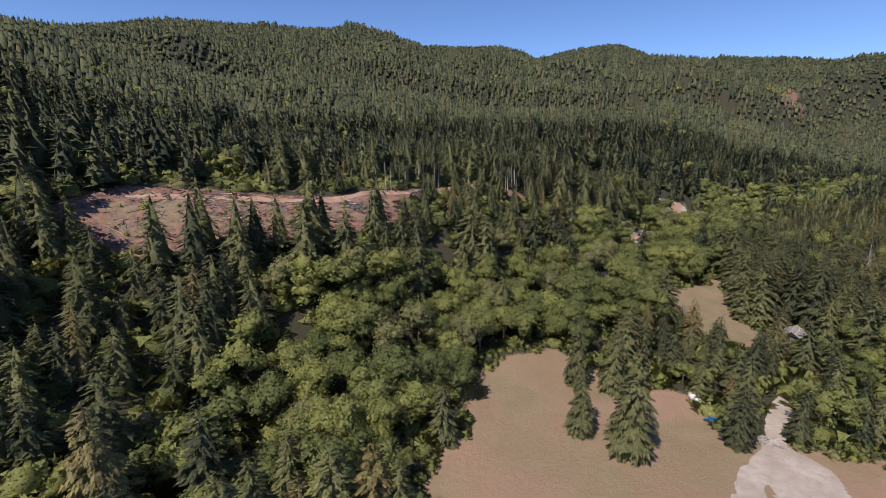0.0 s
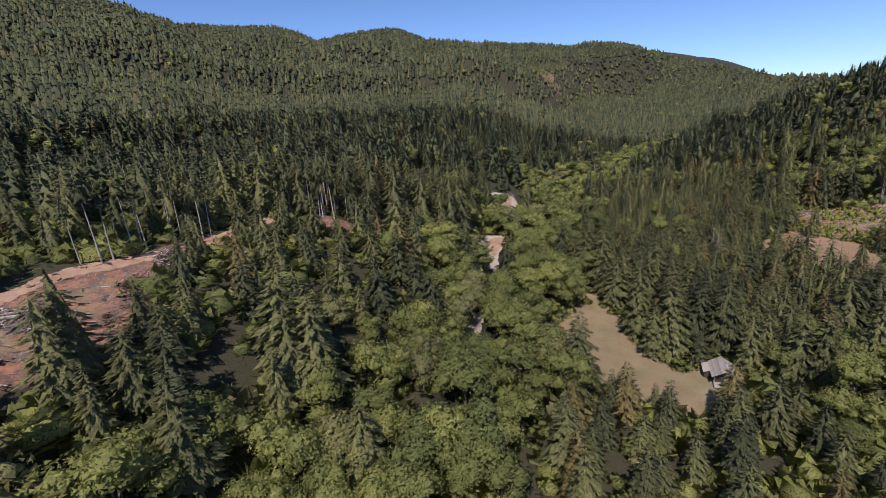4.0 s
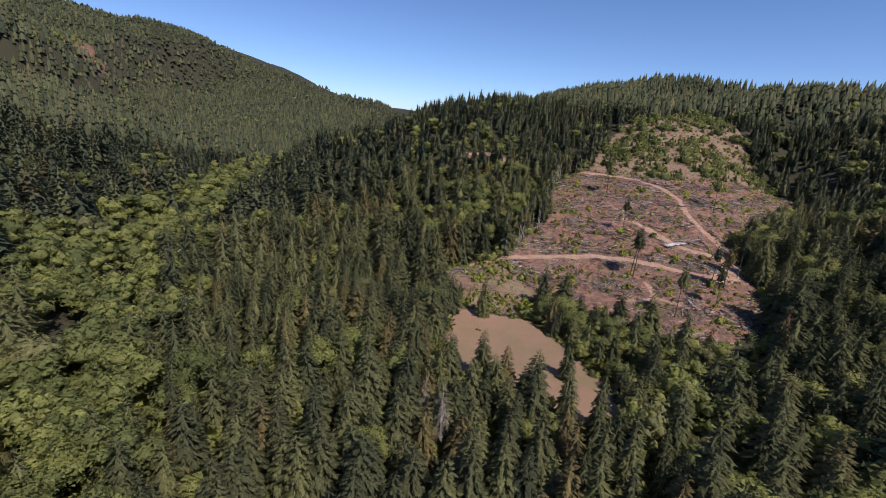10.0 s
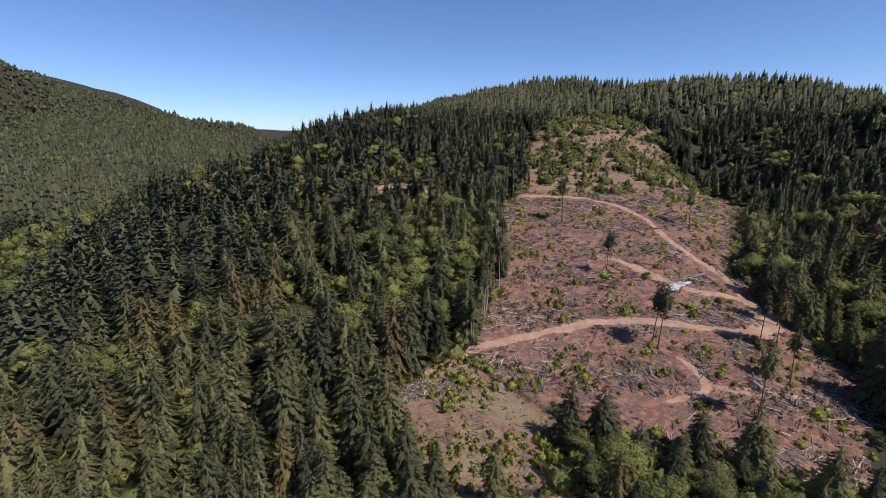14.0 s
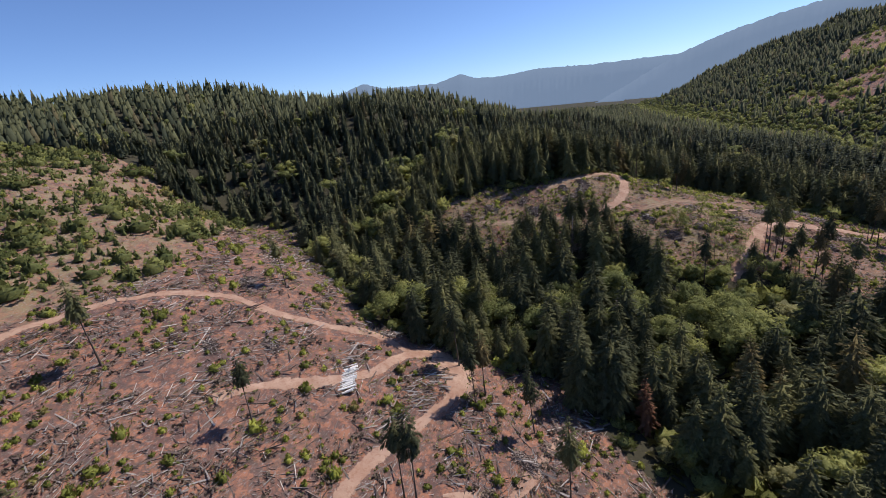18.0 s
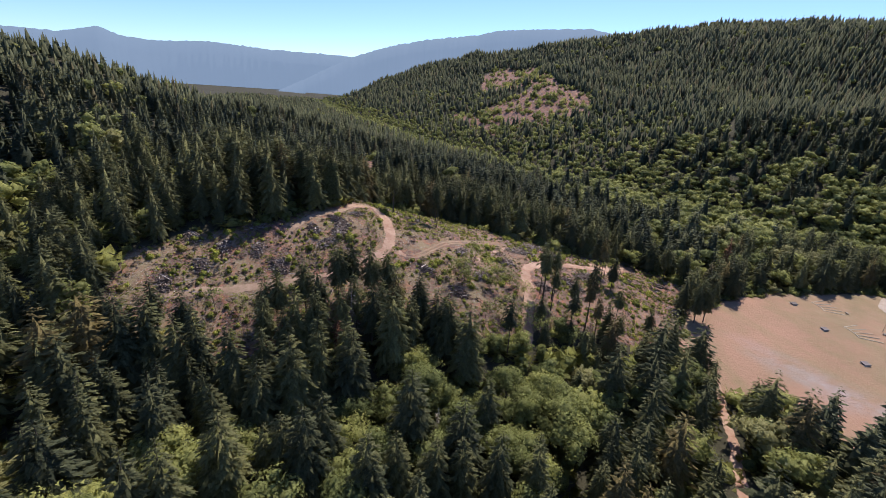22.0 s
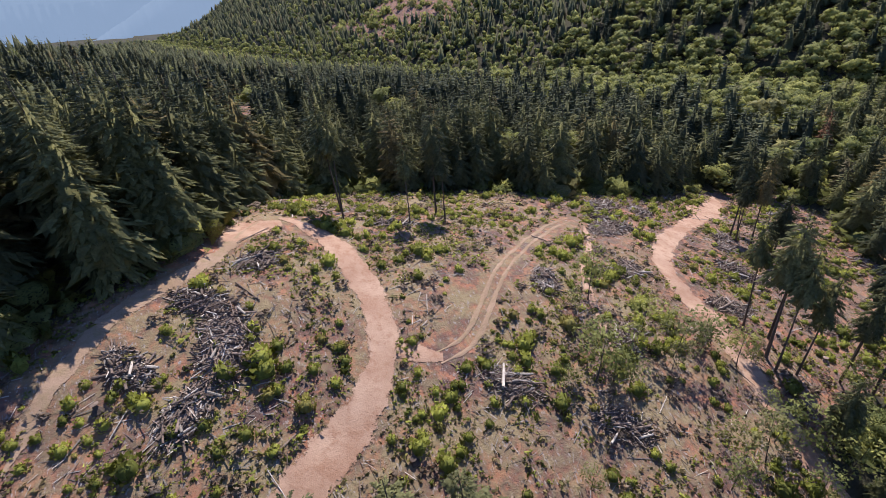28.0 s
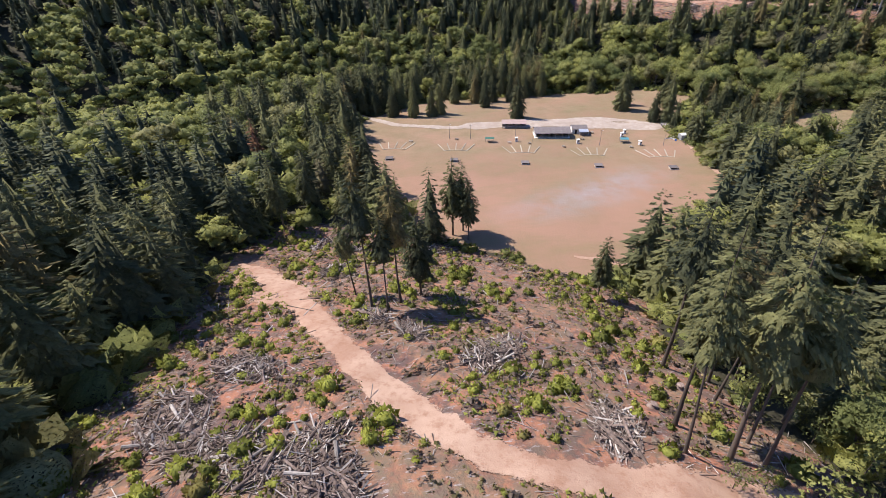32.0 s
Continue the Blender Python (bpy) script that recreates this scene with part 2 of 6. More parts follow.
# ---- the lie of the land: creek, ranges, spurs and gullies, heights in metres over the range's field ----
CREEK = [(6500, 2300, 240), (2600, 1050, 8), (1500, 850, 8), (900, 640, 6), (520, 500, 4), (300, 410, 2), (150, 300, 0), (88, 222, -2), (38, 172, -3), (-14, 128, -3), (-50, 86, -3), (-78, 0, -4), (-70, -110, -5), (-10, -260, -6), (60, -450, -8), (190, -800, -12), (330, -1500, -20), (520, -2600, -25), (1200, -6500, -30)]
WEST_CREST = [(6500, 3200, 200), (3000, 1450, 95), (2300, 1130, 150), (2200, 1350, 182), (2350, 1650, 225), (2720, 2406, 415), (2178, 2296, 439), (1744, 2390, 439), (1212, 2476, 444), (850, 2530, 520), (316, 2544, 463), (-300, 2358, 539), (-770, 2058, 553), (-1080, 1105, 338), (-950, 300, 225), (-880, -350, 222), (-760, -930, 300), (-800, -1090, 322), (-520, -1260, 268), (-77, -1815, 195), (150, -2050, 120), (400, -2260, 0), (520, -2750, -15), (1200, -6600, -20)]
EAST_FOOT = [(6500, 2100, 240), (2600, 900, 12), (1300, 620, 12), (700, 470, 9), (430, 330, 7), (345, 215, 4), (305, 110, 3), (250, 50, 2), (205, 0, 1), (178, -62, 2), (150, -130, 2), (115, -260, 0), (200, -480, -2), (340, -850, -6), (520, -1500, -12), (700, -2600, -20), (1400, -6500, -25)]
EAST_CREST = [(6500, 800, 160), (2600, 500, 165), (2000, 330, 175), (1500, 90, 205), (1250, 10, 200), (1080, -80, 172), (960, -190, 172), (820, -330, 138), (760, -480, 130), (780, -750, 60), (1000, -1300, 25), (1300, -2600, 0), (2600, -6500, 0)]
SPURS = [  # (reach, rise along the line): ridges where positive, gullies where negative
    (52, [(185, -66, 2), (240, -70, 8), (300, -66, 13), (345, -78, 17), (420, -110, 14), (520, -150, 12), (640, -200, 10)]),
    (42, [(255, 35, -4), (320, 40, -10), (400, 30, -16), (500, 10, -22), (620, -20, -22), (760, -70, -15)]),
    (60, [(390, 150, 0), (450, 120, 4), (560, 100, 8), (700, 80, 12), (900, 40, 10)]),
    (130, [(540, 350, 56), (660, 315, 64), (800, 270, 48), (950, 190, 22), (1150, 80, 6)]),
    (110, [(1350, 440, 42), (1500, 430, 40), (1700, 400, 20)]),
    (75, [(-140, 170, 20), (-60, 200, 24), (30, 275, 24), (80, 350, 10)]),
    (120, [(20, 330, 4), (82, 381, 17), (213, 560, 27), (330, 760, 26), (526, 954, 38), (640, 1150, 22)]),
    (50, [(230, -200, -3), (330, -190, -8), (430, -190, -8)]),
]


def along(line, x, y):
    """Distance to a line and the height carried along it at the nearest point."""
    best = np.full(np.shape(x), 1e9)
    level = np.zeros(np.shape(x))
    for (ax, ay, az), (bx, by, bz) in zip(line, line[1:]):
        dx, dy = bx - ax, by - ay
        f = np.clip(((x - ax) * dx + (y - ay) * dy) / (dx * dx + dy * dy), 0, 1)
        d = np.hypot(x - ax - f * dx, y - ay - f * dy)
        nearer = d < best
        best = np.where(nearer, d, best)
        level = np.where(nearer, az + f * (bz - az), level)
    return best, level


def wobble(x, y, size, seed):
    """Soft rolling relief, about -1 to 1."""
    out = np.zeros(np.shape(x))
    rng = np.random.RandomState(seed)
    for k in range(7):
        a, p = rng.uniform(0, math.tau, 2)
        s = size * rng.uniform(0.6, 1.5)
        out = out + np.sin((x * math.cos(a) + y * math.sin(a)) * math.tau / s + p)
    return out / 3.2


def side(line, x, y):
    """Above zero to the left of a line as it runs."""
    best = np.full(np.shape(x), 1e9)
    out = np.zeros(np.shape(x))
    for (ax, ay, _), (bx, by, _) in zip(line, line[1:]):
        dx, dy = bx - ax, by - ay
        f = np.clip(((x - ax) * dx + (y - ay) * dy) / (dx * dx + dy * dy), 0, 1)
        d = np.hypot(x - ax - f * dx, y - ay - f * dy)
        nearer = d < best - 1e-6
        best = np.where(nearer, d, best)
        out = np.where(nearer, dx * (y - ay) - dy * (x - ax), out)
    return out


def terrain(x, y):
    x, y = np.asarray(x, float), np.asarray(y, float)
    dc, zc = along(CREEK, x, y)
    dw, zw = along(WEST_CREST, x, y)
    df, zf = along(EAST_FOOT, x, y)
    de, ze = along(EAST_CREST, x, y)
    # west and north of the creek
    d = np.maximum(dc - 14, 0)
    u = d / (d + dw + 1)
    bench = 1 + 0.035 * wobble(x, y, 700, 3)
    west = zc + (zw - zc) * u ** 0.78 * bench + np.clip(dc / 900, 0, 1) * 130 * u * (1 - u) * wobble(x, y, 520, 9)
    # east of the foot of the slope
    u = df / (df + de + 1)
    east = zf + (ze - zf) * u ** 0.95 * (1 + 0.10 * wobble(x, y, 330, 5))
    # the flat between creek and foot
    flat = zc + (zf - zc) * np.clip(dc / (dc + df + 1) * 2.2, 0, 1)
    h = np.where(side(CREEK, x, y) < 0, west, np.where(side(EAST_FOOT, x, y) > 0, east, flat))
    for reach, line in SPURS:
        d, rise = along(line, x, y)
        h = h + rise * np.exp(-(d / reach) ** 2)
    far = np.where(h < 8, 0.0, np.clip((np.minimum(dc, df) - 60) / 300, 0, 1))
    return h + far * 7 * wobble(x, y, 190, 8)


# ---- clearings, in plan ----
RANGE_FIELD = [(22, -61), (-10, -25), (-20, 0), (-12, 60), (-5, 90), (3, 104), (12, 134), (22, 143), (39, 150), (50, 138), (58, 128), (74, 122), (74, 100), (90, 97), (100, 92), (120, 86), (139, 79), (157, 73), (172, 68), (182, 45), (205, 8), (204, -21), (188, -31), (172, -52), (153, -58), (124, -64), (93, -70), (75, -66)]
CABIN_FIELD = [(147, 229), (140, 210), (130, 190), (124, 178), (124, 165), (135, 160), (142, 162), (140, 150), (125, 144), (111, 144), (104, 152), (93, 180), (93, 195), (100, 204), (112, 207), (125, 214), (136, 222)]
ROUGH_GROUND = [(303, 229), (314, 234), (330, 240), (356, 247), (367, 217), (350, 205), (335, 190), (318, 194), (305, 199)]
EAST_FIELD = [(303, 230), (302, 206), (306, 199), (296, 186), (280, 176), (262, 163), (240, 158), (236, 175), (250, 200), (245, 219), (275, 226)]
EAST_CUT = [(367, 217), (400, 206), (428, 195), (485, 195), (519, 174), (521, 148), (510, 112), (520, 90), (590, -15), (560, -15), (508, 23), (461, 57), (430, 79), (400, 82), (360, 80), (345, 76), (320, 102), (305, 112), (310, 135), (330, 175), (350, 205)]
PLANTATION = [(519, 169), (640, 146), (780, 85), (830, 20), (805, 6), (690, 4), (655, 2), (590, -5), (548, 45), (510, 110)]
SOUTH_CUT = [(440, -48), (418, -60), (391, -67), (376, -76), (358, -88), (353, -102), (342, -128), (312, -132), (287, -126), (268, -113), (232, -112), (191, -112), (158, -108), (150, -95), (154, -78), (174, -54), (186, -36), (204, -21), (222, -8), (238, -18), (260, -22), (280, -16), (300, -8), (330, -22), (352, -16), (372, -6), (392, -3), (412, -1), (430, -5), (442, -20)]
NORTH_CUT = [(-135, 148), (-126, 174), (-100, 191), (-70, 199), (-48, 208), (-34, 224), (-2, 248), (4, 240), (-15, 226), (-20, 203), (-32, 188), (-52, 176), (-60, 164), (-78, 158), (-101, 138), (-118, 139)]
FAR_SOUTH_CUT = [(5, -1094), (-92, -1383), (-159, -1345), (-213, -1209), (-110, -970), (-34, -967)]
FAR_SOUTH_CUT_LOW = [(-86, -934), (-148, -1021), (-119, -875), (-137, -750), (-73, -623), (-2, -655), (78, -763), (52, -905), (-18, -885)]
FAR_SOUTH_CUT_EDGE = [(94, -979), (46, -749), (78, -700), (119, -892)]
EAST_ROAD_CUT = [(484, 270), (492, 276), (507, 252), (508, 232), (496, 236), (492, 250)]
NORTH_OPENING = [(28, 258), (33, 270), (44, 274), (52, 266), (45, 256), (36, 254)]
SOUTH_OPENING = [(215, -176), (222, -190), (236, -186), (230, -170)]
FAR_NORTH_CUT = [(732, 1122), (796, 1361), (942, 1419), (1131, 1542), (986, 1281), (826, 1136)]
KNOLL_CUT = [(300, -300), (360, -290), (400, -330), (330, -350)]
GRAVEL_BAR_A = [(106, 262), (120, 290), (138, 306), (152, 306), (142, 286), (126, 264)]
GRAVEL_BAR_B = [(168, 341), (176, 374), (208, 382), (198, 358), (182, 340)]
# the stretch of country that the valley's clearings look out on from close by
NEAR_LINE = [(0, 0, 0), (20, 110, 0), (90, 175, 0), (190, 222, 0), (270, 230, 0), (335, 190, 0), (356, 125, 0), (358, 60, 0), (345, -15, 0), (330, -47, 0), (292, -74, 0)]


def inside(poly, x, y):
    """Signed distance to the outline of a clearing: above zero within it."""
    x, y = np.asarray(x, float), np.asarray(y, float)
    lo, hi = np.min(poly, axis=0) - 45, np.max(poly, axis=0) + 45
    close = (x > lo[0]) & (x < hi[0]) & (y > lo[1]) & (y < hi[1])
    if not close.all():
        far = np.full(x.shape, -1e3)
        if close.any():
            far[close] = inside(poly, x[close], y[close])
        return far
    odd = np.zeros(x.shape, bool)
    d = np.full(x.shape, 1e9)
    for (ax, ay), (bx, by) in zip(poly, poly[1:] + poly[:1]):
        dx, dy = bx - ax, by - ay
        f = np.clip(((x - ax) * dx + (y - ay) * dy) / (dx * dx + dy * dy + 1e-9), 0, 1)
        d = np.minimum(d, np.hypot(x - ax - f * dx, y - ay - f * dy))
        if ay != by:
            odd ^= ((ay > y) != (by > y)) & (x < ax + (y - ay) / (by - ay) * dx)
    return np.where(odd, d, -d)


FIELDS = (RANGE_FIELD, CABIN_FIELD, EAST_FIELD)
CUTS = (EAST_CUT, SOUTH_CUT, NORTH_CUT, ROUGH_GROUND, FAR_SOUTH_CUT, FAR_SOUTH_CUT_LOW, FAR_SOUTH_CUT_EDGE, EAST_ROAD_CUT, NORTH_OPENING, SOUTH_OPENING, FAR_NORTH_CUT, KNOLL_CUT)
BARS = (GRAVEL_BAR_A, GRAVEL_BAR_B)


def mesh_of(name, verts, faces, material, tint=None, smooth=False, normals=None):
    """A mesh from arrays of vertices and of triangles or quads."""
    me = bpy.data.meshes.new(name)
    n, k = faces.shape
    me.vertices.add(len(verts))
    me.vertices.foreach_set("co", np.ascontiguousarray(verts, np.float32).ravel())
    me.loops.add(n * k)
    me.loops.foreach_set("vertex_index", np.ascontiguousarray(faces, np.int32).ravel())
    me.polygons.add(n)
    me.polygons.foreach_set("loop_start", np.arange(0, n * k, k, dtype=np.int32))
    me.polygons.foreach_set("use_smooth", np.full(n, smooth))
    if tint is not None:
        me.attributes.new("tint", "FLOAT", "POINT").data.foreach_set("value", np.ascontiguousarray(tint, np.float32))
    if normals is not None:
        me.attributes.new("custom_normal", "FLOAT_VECTOR", "POINT").data.foreach_set("vector", np.ascontiguousarray(normals, np.float32).ravel())
    me.materials.append(material)
    me.update(calc_edges=True)
    return me


def faced(V, F, N):
    """Turns every leaf so that its upper side looks out of the crown."""
    V, F, N = np.array(V), np.array(F), np.array(N)
    N = N / (np.linalg.norm(N, axis=1)[:, None] + 1e-9)
    flat = np.cross(V[F[:, 1]] - V[F[:, 0]], V[F[:, 2]] - V[F[:, 0]])
    wrong = (flat * N[F].sum(axis=1)).sum(axis=1) < 0
    F[wrong] = F[wrong][:, [0, 2, 1]]
    return V, F, N


def steps(lo, hi, fine, end):
    """Even steps from lo to hi, widening outwards to the horizon."""
    mid = np.arange(lo, hi + fine, fine)
    out, s = [mid[-1]], fine
    while out[-1] < end:
        s = min(s * 1.08, 120)
        out.append(out[-1] + s)
    low, s = [mid[0]], fine
    while low[-1] > -end:
        s = min(s * 1.08, 120)
        low.append(low[-1] - s)
    return np.concatenate([low[:0:-1], mid, out[1:]])


def relief(x, y):
    """Height of the ground, with the hummocks of the logged slopes."""
    cut = np.max([inside(p, x, y) for p in CUTS], axis=0)
    return terrain(x, y) + np.clip(cut / 4, 0, 1) * 0.35 * wobble(x, y, 15, 2)


def build_ground():
    xs, ys = steps(-150, 600, 3.4, 4700), steps(-180, 300, 3.4, 4700)
    gx, gy = np.meshgrid(xs, ys)
    z = relief(gx, gy)
    n, k = gx.shape
    i = np.arange(n * k).reshape(n, k)
    quads = np.stack([i[:-1, :-1], i[:-1, 1:], i[1:, 1:], i[1:, :-1]], -1).reshape(-1, 4)
    me = mesh_of("ground", np.stack([gx, gy, z], -1).reshape(-1, 3), quads, GROUND, smooth=True)
    zone = np.zeros((n * k, 4), np.float32)
    for c, group in enumerate((FIELDS, CUTS, BARS)):
        zone[:, c] = np.clip(0.5 + np.max([inside(p, gx, gy) for p in group + ((PLANTATION,) if c == 1 else ())], axis=0) / 10, 0, 1).ravel()
    shards = np.hypot((gx - 152 + 0.3 * (gy - 15)) / 14, (gy - 18) / 45)  # broken clay targets in front of the traps
    zone[:, 3] = np.clip(1.15 - shards, 0, 1).ravel()
    me.attributes.new("zone", "FLOAT_COLOR", "POINT").data.foreach_set("color", zone.ravel())
    grown = np.clip(0.5 + np.maximum(inside(SOUTH_CUT, gx, gy), np.maximum(np.maximum(inside(ROUGH_GROUND, gx, gy), inside(PLANTATION, gx, gy)), inside(NORTH_CUT, gx, gy) - 8)) / 10, 0.12, 1)
    grown *= np.where(inside(SOUTH_CUT, gx, gy) > -5, np.clip(0.45 + (gx - 255) / 60, 0.4, 1), 1)  # barer towards the landing
    for bx, by, br in ((246, -90, 15), (222, -98, 12), (258, -62, 9), (392, -58, 12), (270, -50, 8)):
        grown *= 1 - 0.85 * np.exp(-((gx - bx) / br) ** 2 - ((gy - by) / br) ** 2)
    mown = np.clip(0.5 - ((gx - 116.5) * 0.954 - (gy - 3.5) * 0.3) / 26, 0, 1)  # grass kept short behind the traps
    mown = np.maximum(0.55 * mown, 0.95 * np.clip(0.5 + inside(CABIN_FIELD, gx, gy) / 10, 0, 1))
    me.attributes.new("mown", "FLOAT", "POINT").data.foreach_set("value", np.ascontiguousarray(mown, np.float32).ravel())
    me.attributes.new("grown", "FLOAT", "POINT").data.foreach_set("value", np.ascontiguousarray(grown, np.float32).ravel())
    tagged(new("ground", me), "valley floor and hills with dry meadow, logged red earth and forest floor", "ground", kind="structure")
    return xs, ys, z


GRID = build_ground()


def ground_z(x, y):
    """Height of the built ground under a place."""
    xs, ys, z = GRID
    x, y = np.asarray(x, float), np.asarray(y, float)
    i = np.clip(np.searchsorted(xs, x) - 1, 0, len(xs) - 2)
    j = np.clip(np.searchsorted(ys, y) - 1, 0, len(ys) - 2)
    u, w = (x - xs[i]) / (xs[i + 1] - xs[i]), (y - ys[j]) / (ys[j + 1] - ys[j])
    return (z[j, i] * (1 - u) + z[j, i + 1] * u) * (1 - w) + (z[j + 1, i] * (1 - u) + z[j + 1, i + 1] * u) * w


def beside(line, off):
    """A line led alongside another."""
    p = np.array(line, float)
    w = np.gradient(p, axis=0)
    w /= np.linalg.norm(w, axis=1)[:, None]
    return [tuple(q) for q in p + off * np.stack([-w[:, 1], w[:, 0]], 1)]


def ribbon(name, line, width, material, label, lift=0.16, seed=0, category="road"):
    """A track laid over the ground, with frayed edges."""
    pts = []
    for (ax, ay), (bx, by) in zip(line, line[1:]):
        k = max(1, int(math.hypot(bx - ax, by - ay) / 2.0))
        pts += [(ax + (bx - ax) * j / k, ay + (by - ay) * j / k) for j in range(k)]
    pts = np.array(pts + [line[-1]], float)
    for _ in range(3):
        pts[1:-1] = (pts[:-2] + 2 * pts[1:-1] + pts[2:]) / 4
    way = np.gradient(pts, axis=0)
    way /= np.linalg.norm(way, axis=1)[:, None] + 1e-9
    across = np.stack([-way[:, 1], way[:, 0]], 1)
    rng = np.random.RandomState(seed)
    half = width / 2 * (1 + 0.12 * np.sin(np.arange(len(pts)) * 0.37 + seed)) + rng.normal(0, min(0.22, 0.09 * width), len(pts))
    half = half * np.clip(0.25 + np.minimum(np.arange(len(pts)), np.arange(len(pts))[::-1]) / 5, 0, 1)  # thins out at its ends
    rows = [pts + across * (half * f + rng.normal(0, min(0.12, 0.04 * width), len(pts)))[:, None] for f in (-1.25, -0.6, 0, 0.6, 1.25)]
    v = np.concatenate([np.column_stack([r, ground_z(r[:, 0], r[:, 1]) + lift + h]) for r, h in zip(rows, (-0.06, 0.0, 0.03, 0.0, -0.06))])
    n = len(pts)
    q = [(a * n + j, a * n + j + 1, (a + 1) * n + j + 1, (a + 1) * n + j) for a in range(4) for j in range(n - 1)]
    return tagged(new(name, mesh_of(name, v, np.array(q), material, np.repeat([1.0, 0.3, 0.2, 0.3, 1.0], n), True)), label, category, kind="structure")


ribbon("road", [(-60, -96), (-20, -73), (10, -60), (40, -43), (56, -14), (60, 18), (62, 51), (67, 84), (82, 96), (91, 107), (102, 120)], 5.0, GRAVEL_ROAD, "pale gravel drive across the shooting range field", seed=1)
ribbon("road", [(64, 82), (61, 62), (59, 40), (57, 14), (55, -10)], 12.0, GRAVEL_ROAD, "wide pale gravel apron of the drive before the clubhouse", 0.11, seed=11)
ribbon("road", [(57, 18), (61, 42), (70, 62), (79, 80), (84, 98)], 15.0, GRAVEL_ROAD, "pale gravel parking beside the range buildings", 0.10, seed=13)
ribbon("road", [(112, 90), (127, 84), (154, 74), (178, 65)], 3.2, DIRT_ROAD, "sandy path along the edge of the field", 0.12, seed=14)
ribbon("road", [(180, -104), (190, -100), (202, -93), (212, -88)], 12.0, DIRT_ROAD, "bare orange landing at the end of the logging road", 0.12, seed=15)
for line in ([(148, 303), (138, 296), (129, 288), (112, 268)], [(202, 379), (190, 366), (174, 344)]):
    ribbon("road", line, 9.0, DIRT_ROAD, "bare pinkish flat beside the creek", 0.15, seed=16)
ribbon("road", [(370, 104), (378, 92), (390, 87), (400, 92)], 10.0, DIRT_ROAD, "bare orange landing at the hairpin of the logging road", 0.12, seed=12)
ribbon("road", [(357, 236), (371, 212), (378, 187), (385, 163), (385, 140), (379, 122), (374, 105), (378, 90), (390, 85), (399, 93), (402, 108), (412, 120), (428, 133), (440, 150)], 4.2, DIRT_ROAD, "pale dirt logging road with a hairpin on the clearcut", seed=2)
ribbon("road", [(397, 90), (417, 89), (433, 97), (454, 103), (476, 104), (497, 117), (507, 135), (513, 157), (514, 176)], 3.6, DIRT_ROAD, "reddish dirt skid road along the top of the clearcut", seed=3)
ribbon("road", [(345, -94), (340, -88), (337, -79), (336, -70), (336, -62), (338, -54), (343, -48), (350, -43), (358, -39), (368, -35)], 4.6, DIRT_ROAD, "orange dirt logging road winding over the logged spur", seed=4)
# duller worn-track colour: a faint track, with part of its shade in the colour
ribbon("road", [(384, -55), (379, -64), (373, -72), (364, -77), (357, -80), (353, -88), (349, -93)], 2.6, GRASSY, "narrow earth track along the shaded forest edge", 0.13, seed=22)
ribbon("road", [(356, -84), (351, -91), (345, -91)], 9.0, DIRT_ROAD, "bare pale bend of the logging road by the forest edge", 0.12, seed=17)
ribbon("road", [(338, -55), (334, -53), (330, -51)], 5.0, DIRT_ROAD, "bare earth where the tracks fork on the spur", 0.13, seed=18)
for line in ([(362, 138), (350, 133), (343, 136), (340, 152)], [(347, 134), (342, 121), (339, 104)]):
    ribbon("road", line, 3.4, DIRT_ROAD, "red earth skid trail low on the clearcut", 0.12, seed=19)
ribbon("road", [(490, 274), (495, 262), (499, 248), (502, 234)], 5.0, DIRT_ROAD, "pale dirt road among the trees above the clearcut", seed=20)
ribbon("road", [(270, -84), (277, -74), (287, -66), (294, -57), (298, -49), (302, -41)], 1.6, DIRT_ROAD, "narrow reddish skid trail down the logged spur", 0.10, seed=21)
ribbon("road", [(364, -37), (376, -33), (392, -31), (408, -29), (424, -27)], 4.0, GRASSY, "grassed-over end of the dirt logging road", 0.12, seed=23)
for off in (-0.95, 0.95):
    ribbon("road", beside([(331, -51), (325, -52), (320, -56), (314, -62), (307, -68), (295, -77), (281, -85), (270, -89)], off), 0.8, GRASSY, "worn wheel rut of a faint track on the logged spur", 0.10, seed=5)
ribbon("road", [(176, -107), (190, -101), (204, -91), (222, -84), (240, -77), (252, -72), (262, -65), (268, -58), (271, -48), (273, -38), (277, -29), (282, -18), (284, -8)], 5.2, DIRT_ROAD, "orange dirt logging road down the logged spur", seed=6)
ribbon("road", [(192, -12), (203, 8), (211, 20), (220, 36), (232, 52), (240, 62)], 3.2, DIRT_ROAD, "sandy track from the field along the foot of the slope", seed=9)
ribbon("road", [(-120, 168), (-85, 188), (-62, 196), (-49, 205), (-36, 222), (-22, 230), (-9, 237), (10, 256), (40, 285)], 4.5, DIRT_ROAD, "pale dirt road above the hillside clearcut", seed=7)


